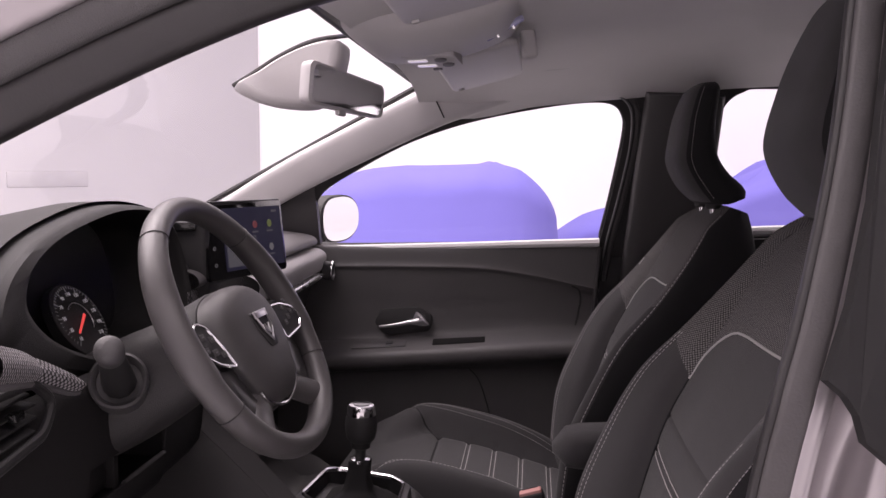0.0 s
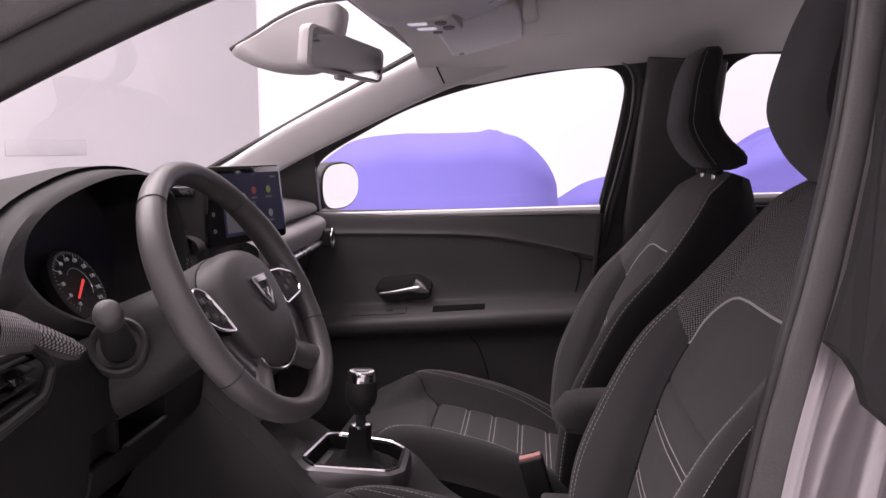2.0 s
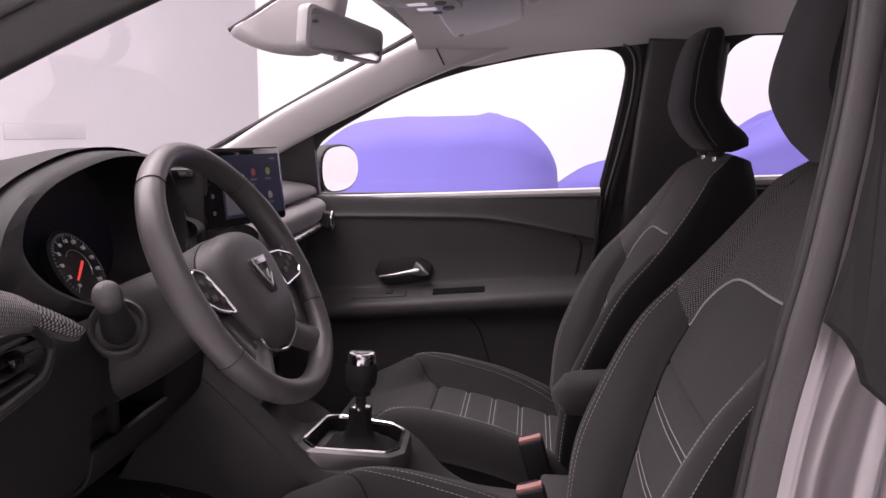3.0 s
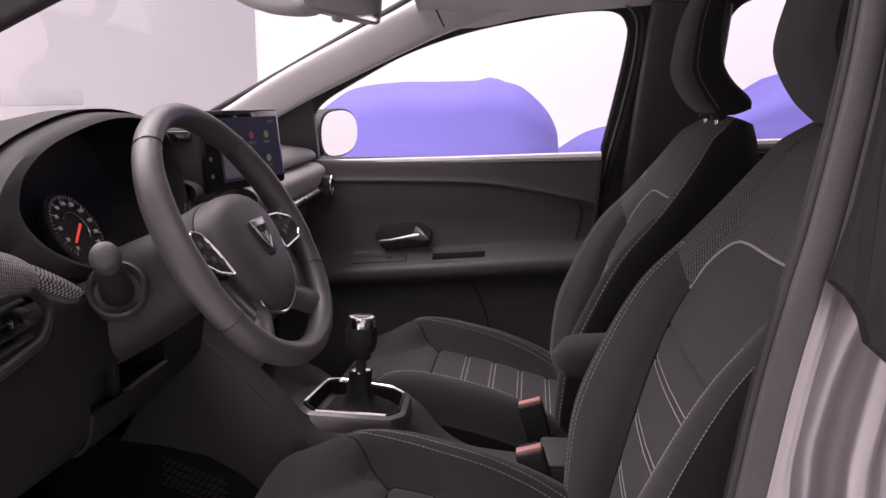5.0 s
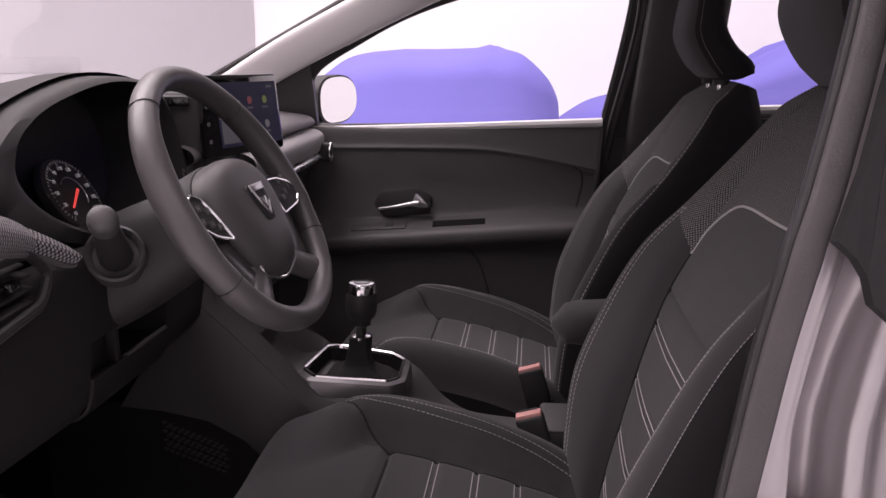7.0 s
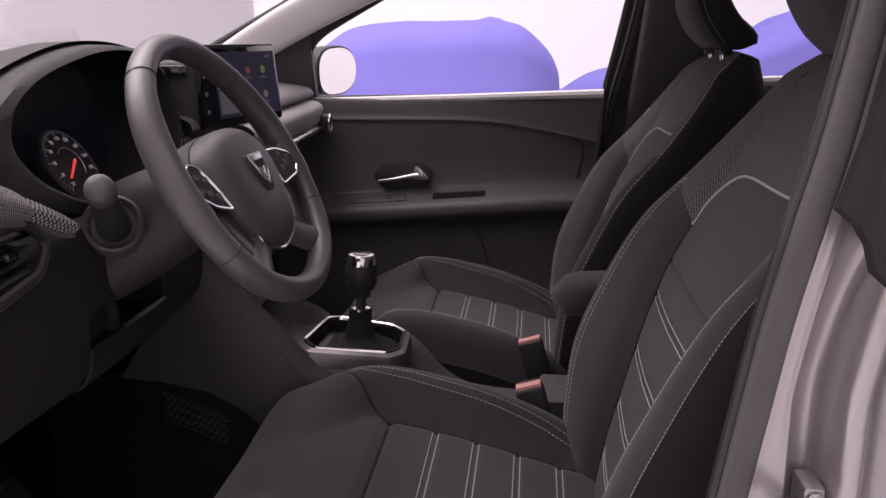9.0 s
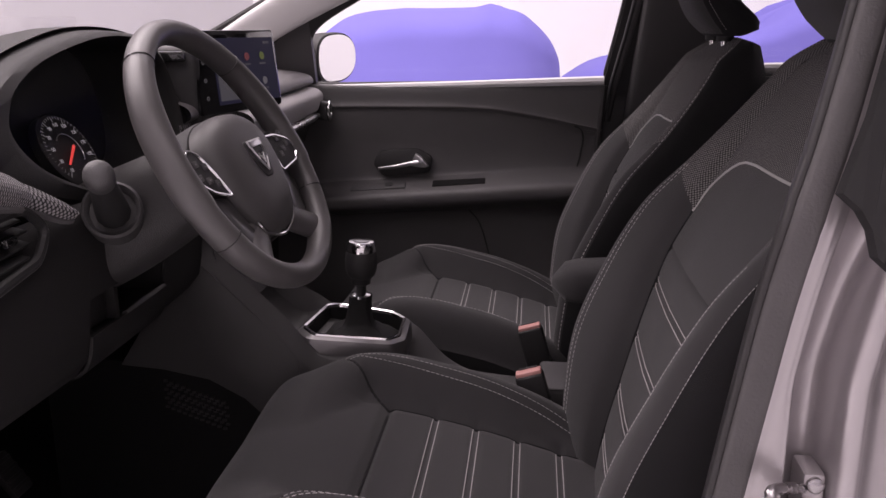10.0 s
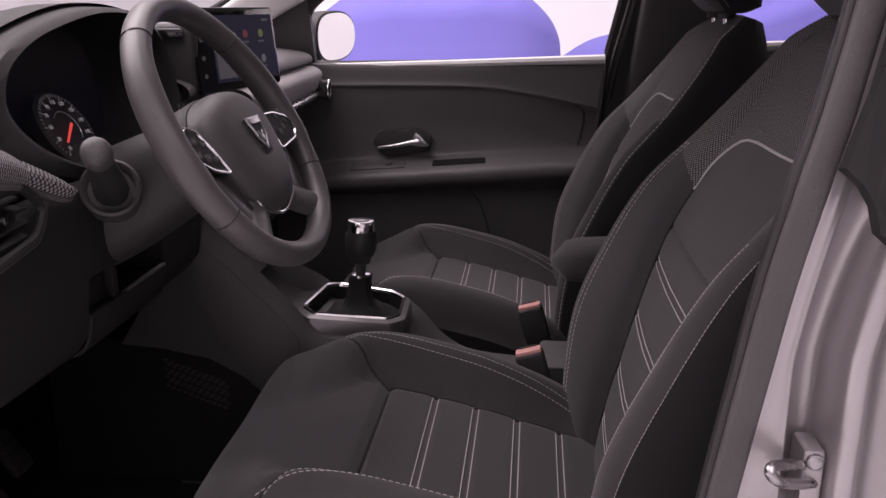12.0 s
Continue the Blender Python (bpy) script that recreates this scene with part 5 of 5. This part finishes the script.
# ---- inside mirror and sensor cover ----
im = thing("rear_view_mirror", (-0.36, 0.0, 1.33), "grey rear-view mirror on a short windscreen arm", "mirror")
IM = frame_of((-0.312, 0.02, 1.268), (0.38, 0.93, -0.075), (0.01, 0.02, 1))
ol = rounded([(-0.112, -0.034), (0.108, -0.030), (0.112, 0.028), (-0.108, 0.036)], 0.016, 6)
rows = [[IM @ Vector((x * g, y * g, z)) for x, y in ol] for g, z in ((0.95, 0.0), (1.0, 0.001), (1.02, -0.006), (1.0, -0.018), (0.8, -0.032), (0.4, -0.038))]
part("mirror_case", skin(rows, ring=True, caps=True), TRIM, im, "light grey mirror case")
part("mirror_glass", prism([(x * 0.92, y * 0.88) for x, y in ol], 0.003, IM @ pose(0, 0, 0.0025)), MIRROR, im, "dark reflecting mirror glass", smooth=False)
part("dip_lever", box((0.022, 0.010, 0.010), IM @ pose(-0.01, -0.036, -0.008), 0.003), TRIM, im)
part("arm", tube([IM @ Vector((0, 0, -0.03)), (-0.37, 0.005, 1.29), (-0.395, 0.0, 1.33)], 0.012, 10), TRIM, im)
# ---- sensor cover under the middle of the windscreen ----
leaf = smooth_loop([(x * 1.06, 1.13 + (z - 1.13) * 1.06) for x, z in [(-0.476, 1.268), (-0.452, 1.250), (-0.415, 1.238), (-0.352, 1.236), (-0.318, 1.262), (-0.303, 1.305), (-0.303, 1.338), (-0.345, 1.334), (-0.396, 1.314), (-0.44, 1.288)]], 4)
cy, cz = -0.40, 1.29
rows = [[Vector((cy + (x - cy) * g, y, cz + (z - cz) * g + l)) for x, z in leaf] for g, y, l in ((0.80, -0.014, 0.006), (0.93, -0.010, 0.003), (1.0, 0.000, 0), (1.0, 0.06, 0), (0.9, 0.075, 0.004))]
sc = thing("sensor_cover", (-0.39, -0.03, 1.31), "light grey leaf-shaped sensor cover under the windscreen", "sensor cover")
part("shell", skin(rows, ring=True, caps=True), TRIM, sc)
part("gasket", tube(spline([(-0.507, 0.0, 1.279), (-0.466, 0.0, 1.303), (-0.420, 0.0, 1.330), (-0.366, 0.0, 1.352), (-0.305, 0.0, 1.360)], 20), 0.004, 8), RUBBER, sc, "black gasket against the glass")
part("joint", tube([(-0.398, -0.0125, 1.31), (-0.384, -0.0125, 1.284), (-0.371, -0.011, 1.255)], 0.0008, 5), RUBBER, sc)

# ---- overhead console, visors, grab handle ----
def console_hang(u):
    """How far the console hangs below the lining: swelling from the windscreen, then falling off to the rear."""
    front = 1 - (1 - min(1, u / 0.42)) ** 2
    return 0.014 + 0.046 * front * math.sin(math.pi * max(0.5, min(1, 0.12 + 0.88 * u))) ** 0.5


oc = thing("overhead_console", (-0.15, 0, 1.37), "light grey roof console with reading lamps and buttons", "console")
rows = []
for i in range(17):
    u = i / 16
    x = -0.276 + 0.249 * u
    hang = console_hang(u)
    wide = 0.190 - 0.06 * u
    base = curve([-0.27, -0.2, 0.0, 0.3], [1.352, 1.376, 1.400, 1.412], x)
    rows.append([Vector((x, wide * math.copysign(abs(math.cos(a)) ** 0.8, math.cos(a)) - 0.01, base - hang * abs(math.sin(a)) ** 0.7)) for a in [math.pi * k / 24 for k in range(25)]])
part("console_shell", skin(rows, thick=0.003), TRIM, oc)
def under_roof(x, y, z=None):
    """Lower face of the console at x."""
    u = (x + 0.276) / 0.249
    base = curve([-0.27, -0.2, 0.0, 0.3], [1.352, 1.376, 1.400, 1.412], x)
    return base - console_hang(u)
OC = frame_of((-0.165, -0.005, under_roof(-0.165, 0) - 0.005), (1, 0, 0.05), (0, -1, 0.13))
part("lamp_plate", prism(rounded([(-0.030, -0.038), (0.048, -0.038), (0.036, 0.038), (-0.052, 0.038)], 0.014), 0.016, OC @ pose(0, 0, 0.004), 0.002), TRIM, oc, "grey raised lamp plate")
LAMPGLASS = mat("glowing_lamp_lens", (0.85, 0.84, 0.88), 0.15, vary=0.03)
# faint emission stands in for bright reflections on the lenses and ticks
LAMPGLASS.node_tree.nodes["Principled BSDF"].inputs["Emission Color"].default_value = (1, 0.98, 1, 1)
LAMPGLASS.node_tree.nodes["Principled BSDF"].inputs["Emission Strength"].default_value = 0.28
for k in range(2):
    part("reading_lamp", prism(rounded([(-0.014, -0.007), (0.017, -0.007), (0.015, 0.007), (-0.016, 0.007)], 0.003), 0.003, OC @ pose(-0.024 + 0.012 * k, 0.014 - 0.031 * k, 0.0055), 0.001), LAMPGLASS, oc, "white reading lamp lens with an added faint glow")
    part("button", lathe([(0.010, 0), (0.010, 0.002), (0.008, 0.003)], OC @ pose(0.014 + 0.010 * k, 0.016 - 0.031 * k, 0.0042), 18), BUTTON, oc, "grey round lamp button")
part("microphone", box((0.016, 0.010, 0.004), OC @ pose(0.002, -0.050, 0.002), 0.002), BUTTON, oc)
LILAC = mat("lilac_lamp_lens", (0.42, 0.42, 0.62), 0.2, vary=0.05)
part("rear_lamp", prism(rounded([(-0.034, -0.011), (0.034, -0.011), (0.034, 0.011), (-0.034, 0.011)], 0.006), 0.006, frame_of((-0.046, -0.03, under_roof(-0.046, 0) - 0.002), (1, -0.05, 0.55), (-0.05, -1, 0.1)), 0.002), LILAC, oc, "lilac grey lamp strip")
for k in (-1, 1):
    part("lamp_tick", box((0.003, 0.014, 0.002), frame_of((-0.046, -0.03, under_roof(-0.046, 0) - 0.0035), (1, -0.05, 0.55), (-0.05, -1, 0.1)) @ pose(0.014 * k, 0, 0.002), 0), LAMPGLASS, oc, smooth=False)


def visor(name, y0, y1, label):
    v = thing(name, (-0.2, (y0 + y1) / 2, 1.35), label, "sun visor", "sun visors")
    w = abs(y1 - y0)
    m = frame_of((-0.108, (y0 + y1) / 2, 1.336), (1, 0, 0.26), (0, -1, 0.06)) if y0 > 0 else frame_of((-0.120, (y0 + y1) / 2, 1.364), (1, 0, 0.25), (0, -1, 0))
    part("panel", prism(rounded([(-0.070, -w / 2), (0.085, -w / 2), (0.085, w / 2), (-0.070, w / 2)], 0.035, 7), 0.016, m @ pose(0, 0, 0.006), 0.007, 3), TRIM, v, "light grey padded visor panel")
    if y0 < 0:
        part("pivot", tube([m @ Vector((0.06, (w / 2 - 0.01) * (-1 if y0 > 0 else 1), 0.0)), m @ Vector((0.095, (w / 2 + 0.02) * (-1 if y0 > 0 else 1), -0.004))], 0.010, 10), TRIM, v)
    part("clip", box((0.012, 0.012, 0.008), m @ pose(-0.05, -w / 2 + 0.03, 0.006), 0.002), TRIM, v)
    return v


visor("sun_visor", 0.11, 0.44, "light grey passenger sun visor folded to the roof")
visor("sun_visor", -0.50, -0.17, "light grey driver sun visor folded to the roof")

part("lining_clip", box((0.026, 0.030, 0.055), pose(-0.010, 0.165, 1.365, 0, -8, 10), 0.008, 3), TRIM, oc, "light grey moulded clip")
gh = thing("grab_handle", (0.08, 0.60, 1.36), "light grey folding grab handle above the passenger window", "grab handle")
gpts = spline([(-0.012, 0.512, 1.372), (0.0, 0.498, 1.363), (0.03, 0.494, 1.362), (0.09, 0.493, 1.368), (0.14, 0.497, 1.378), (0.158, 0.510, 1.388)], 24)
part("grip", tube(gpts, 0.009, 10, flat=0.8), TRIM, gh)
# sheet behind the grip, in darker grey to imitate the recess's shade
rows = []
for i in range(17):
    a = math.pi * i / 16
    c, w = -0.5 * math.cos(a), math.sin(a) ** 0.6
    rows.append([Vector((0.070 + 0.205 * c, 0.474 - 0.010 * w + 0.030 * k / 8, 1.381 + 0.036 * c + (0.012 - 0.016 * math.sin(math.pi * k / 8)) * w)) for k in range(9)])
part("hollow_shade", skin(rows, thick=0.003), BUTTON, gh, "hollow behind the grip, darker grey for its shade")
for e in (gpts[0], gpts[-1]):
    part("mount", box((0.03, 0.02, 0.024), Matrix.Translation(e + Vector((0, 0.004, 0.004))), 0.006), TRIM, gh)

# ---- centre console and gear lever ----
cc = thing("centre_console", (-0.3, 0, 0.28), "dark grey plastic centre console between the front seats", "console")
rows = []
TOPS = ([-0.60, -0.535, -0.487, -0.399, -0.372, -0.345, -0.22, -0.195, -0.16, -0.10, 0.10, 0.35], [0.835, 0.767, 0.717, 0.630, 0.598, 0.566, 0.556, 0.535, 0.50, 0.475, 0.465, 0.47])
for i in range(61):
    x = -0.60 + 0.95 * i / 60
    t = curve(*TOPS, x)
    dip = curve([-0.60, -0.43, -0.39, -0.36, -0.345], [0.120, 0.110, 0.055, 0.010, -0.001], x)
    w = curve([-0.60, -0.50, -0.385, -0.20, -0.10, 0.35], [0.117, 0.117, 0.118, 0.112, 0.085, 0.085], x)
    rows.append([Vector((x, s_ * a, z)) for s_, a, z in [(-1, w, 0.27), (-1, w, t - 0.09), (-1, w, t - 0.036), (-1, w - 0.001, t - 0.033), (-1, w - 0.012, t - 0.003), (-1, w - 0.015, t), (-1, w - 0.024, t - dip * 0.7), (-1, w * 0.4, t - dip), (1, w * 0.4, t - dip), (1, w - 0.024, t - dip * 0.8), (1, w - 0.015, t - dip * 0.35), (1, w - 0.012, t - 0.003 - dip * 0.35), (1, w - 0.001, t - 0.033 - dip * 0.35), (1, w, t - 0.036 - dip * 0.35), (1, w, t - 0.09 - dip * 0.35), (1, w, 0.27)]])
part("console_body", skin(rows), CONSOLE, cc)
part("side_panel", prism([(-0.560, 0.745), (-0.586, 0.690), (-0.682, 0.540), (-0.61, 0.535), (-0.53, 0.520), (-0.47, 0.488), (-0.42, 0.440), (-0.375, 0.430), (-0.375, 0.560), (-0.40, 0.592), (-0.487, 0.678)], 0.010, frame_of((0, -0.1196, 0), (1, 0, 0), (0, 0, 1)), 0.0008), CONSOLE, cc, "dark grey footwell side panel")
part("lower_panel", prism([(-0.82, 0.285), (-0.36, 0.285), (-0.36, 0.440), (-0.42, 0.444), (-0.47, 0.492), (-0.53, 0.524), (-0.61, 0.540), (-0.82, 0.560)], 0.010, frame_of((0, -0.1188, 0), (1, 0, 0), (0, 0, 1)), 0.0008), CARPET, cc, "black carpeted footwell side")
grille = []
for i in range(11):
    for j in range(7):
        x, z = -0.606 + 0.0098 * i + 0.005 * (j % 2), 0.515 - 0.0078 * j - 0.0036 * i
        grille.append(box((0.0068, 0.004, 0.0042), pose(x, -0.1200, z), 0))
ob = part("air_grille", merged(grille), RUBBER, cc, "black perforated grille", smooth=False)
ob["kind"] = "stuff"
part("edge_trim", tube(spline([(-0.196, -0.113, 0.566), (-0.190, -0.1145, 0.548), (-0.198, -0.115, 0.520), (-0.21, -0.115, 0.50)], 12), 0.0016, 6), SATIN, cc, "thin bright edge line")

gl = thing("gear_lever", (-0.29, 0, 0.56), "black gear lever with a silver cap and gaiter", "gear lever")
BEZ = rounded([(-0.390, -0.066), (-0.364, -0.097), (-0.229, -0.084), (-0.209, -0.058), (-0.213, 0.040), (-0.243, 0.068), (-0.354, 0.082), (-0.376, 0.070)], 0.008, 4)
slope = lambda x: 0.582 - 0.07 * (x + 0.30)
part("bezel_plate", merged([skin([[Vector(((x + 0.3) * g - 0.3, y * g, slope(x) + l)) for x, y in BEZ] for g, l in ((1.05, -0.034), (1.04, -0.004), (1.015, 0.004), (0.905, 0.0085))], ring=True)]), BEZELGREY, gl, "satin dark grey angular plate")
part("bezel", merged([skin([[Vector(((x + 0.3) * g - 0.3, y * g, slope(x) + l)) for x, y in BEZ] for g, l in ((0.925, 0.005), (0.920, 0.0100), (0.910, 0.0112), (0.862, 0.0100), (0.850, 0.0050))], ring=True)]), CHROME, gl, "bright silver angular surround")
part("bezel_well", skin([[Vector(((x + 0.3) * g - 0.3, y * g, slope(x) + l)) for x, y in BEZ] for g, l in ((0.853, 0.006), (0.845, -0.004), (0.84, -0.020))], ring=True), GAITER, gl, "black inner wall")
inner = [(x, y) for x, y in BEZ]
rows = []
for k in range(13):
    u = k / 12
    g = 0.90 * (1 - u) ** 5 + 0.42 * (1 - u) * min(1, u * 6) + 0.19 * u
    z = 0.556 + 0.082 * u ** 1.15
    row = []
    for x, y in inner:
        fx, fy = (x + 0.3) * g, y * g
        a = math.atan2(fy, fx)
        r = math.hypot(fx, fy)
        r = r * (1 - u) + 0.021 * u if u > 0.4 else r
        r *= 1 + 0.05 * math.sin(a * 8 + 3 * u) * (1 - u) * u * 4
        row.append(Vector((-0.3 + 0.006 * u + r * math.cos(a), r * math.sin(a), z)))
    rows.append(row)
part("gaiter", skin(rows, ring=True, caps=True), GAITER, gl, "black gaiter")
K = Matrix.Translation((-0.2935, 0.0, 0.634)) @ Matrix.Rotation(radians(2), 4, "Y")
part("collar_ring", lathe([(0.016, 0), (0.0178, 0.001), (0.0178, 0.006), (0.012, 0.008)], K), CHROME, gl, "chrome ring")
part("shaft", lathe([(0.010, 0), (0.009, 0.02), (0.012, 0.024), (0.0165, 0.026), (0.0175, 0.036), (0.0185, 0.038)], K), PLASTIC_DARK, gl)
knob = part("knob", lathe([(0.0185, 0.036), (0.0235, 0.041), (0.0265, 0.050), (0.0278, 0.066), (0.0268, 0.078), (0.0252, 0.084)], K, 36), PLASTIC_DARK, gl, "black rounded knob")
part("knob_cap", lathe([(0.0254, 0.0835), (0.0256, 0.090), (0.0245, 0.097), (0.0215, 0.101), (0.018, 0.1015), (0.004, 0.1015)], K, 36), CHROME, knob, "polished silver cap")
part("shift_mark", lathe([(0.014, 0.1017), (0.014, 0.1025), (0.004, 0.1030)], K, 24), GLOSS, knob, "dark shift pattern disc")


def buckle(y, z, label):
    b = thing("belt_buckle", (0.01, y, z - 0.10), label, "seat belt buckle", "belt buckles")
    m = pose(0.0, y, z, 0, -16, 0)
    part("case", box((0.046, 0.026, 0.085), m @ pose(0, 0, -0.046), 0.005, 3), PLASTIC_DARK, b, "black buckle case")
    part("release_button", box((0.042, 0.020, 0.010), m @ pose(0, 0, -0.003), 0.003), RED, b, "faded red release button")
    part("slot", box((0.030, 0.004, 0.002), m @ pose(0.0, 0.0075, 0.0024), 0), RUBBER, b, smooth=False)
    part("stem", box((0.030, 0.012, 0.16), m @ pose(0.012, 0, -0.15), 0.004), PLASTIC_DARK, b)
    return b


buckle(0.120, 0.548, "black seat belt buckle with a faded red button, passenger seat")
buckle(-0.115, 0.556, "black seat belt buckle with a faded red button, driver seat")
hb = thing("handbrake_base", (0.08, -0.02, 0.46), "dark grey plastic tray at the handbrake", "tray")
part("tray", box((0.10, 0.13, 0.035), pose(0.07, -0.01, 0.490), 0.008, 3), PLASTIC, hb)
part("tray_edge", tube([(0.022, -0.074, 0.508), (0.12, -0.074, 0.508)], 0.0025, 6), PLASTIC, hb, "bright tray edge")

# ---- pedals ----
for nm, x, y, w in (("brake_pedal", -0.80, -0.36, 0.06), ("clutch_pedal", -0.80, -0.47, 0.055), ("accelerator_pedal", -0.82, -0.25, 0.045)):
    pd = thing(nm, (x, y, 0.28), "black rubber pedal on a steel arm", "pedal", "pedals")
    m = pose(x, y, 0.40, 0, -35, 0)
    part("pad", box((0.014, w, 0.075), m, 0.005), RUBBER, pd, "ribbed black rubber pad")
    for k in range(4):
        part("rib", box((0.004, w * 0.85, 0.006), m @ pose(0.008, 0, -0.024 + 0.016 * k), 0.001), RUBBER, pd)
    part("arm", tube([m @ Vector((-0.006, 0, 0.02)), (x - 0.09, y, 0.52), (-1.0, y, 0.62)], 0.009, 8), PLASTIC_DARK, pd)
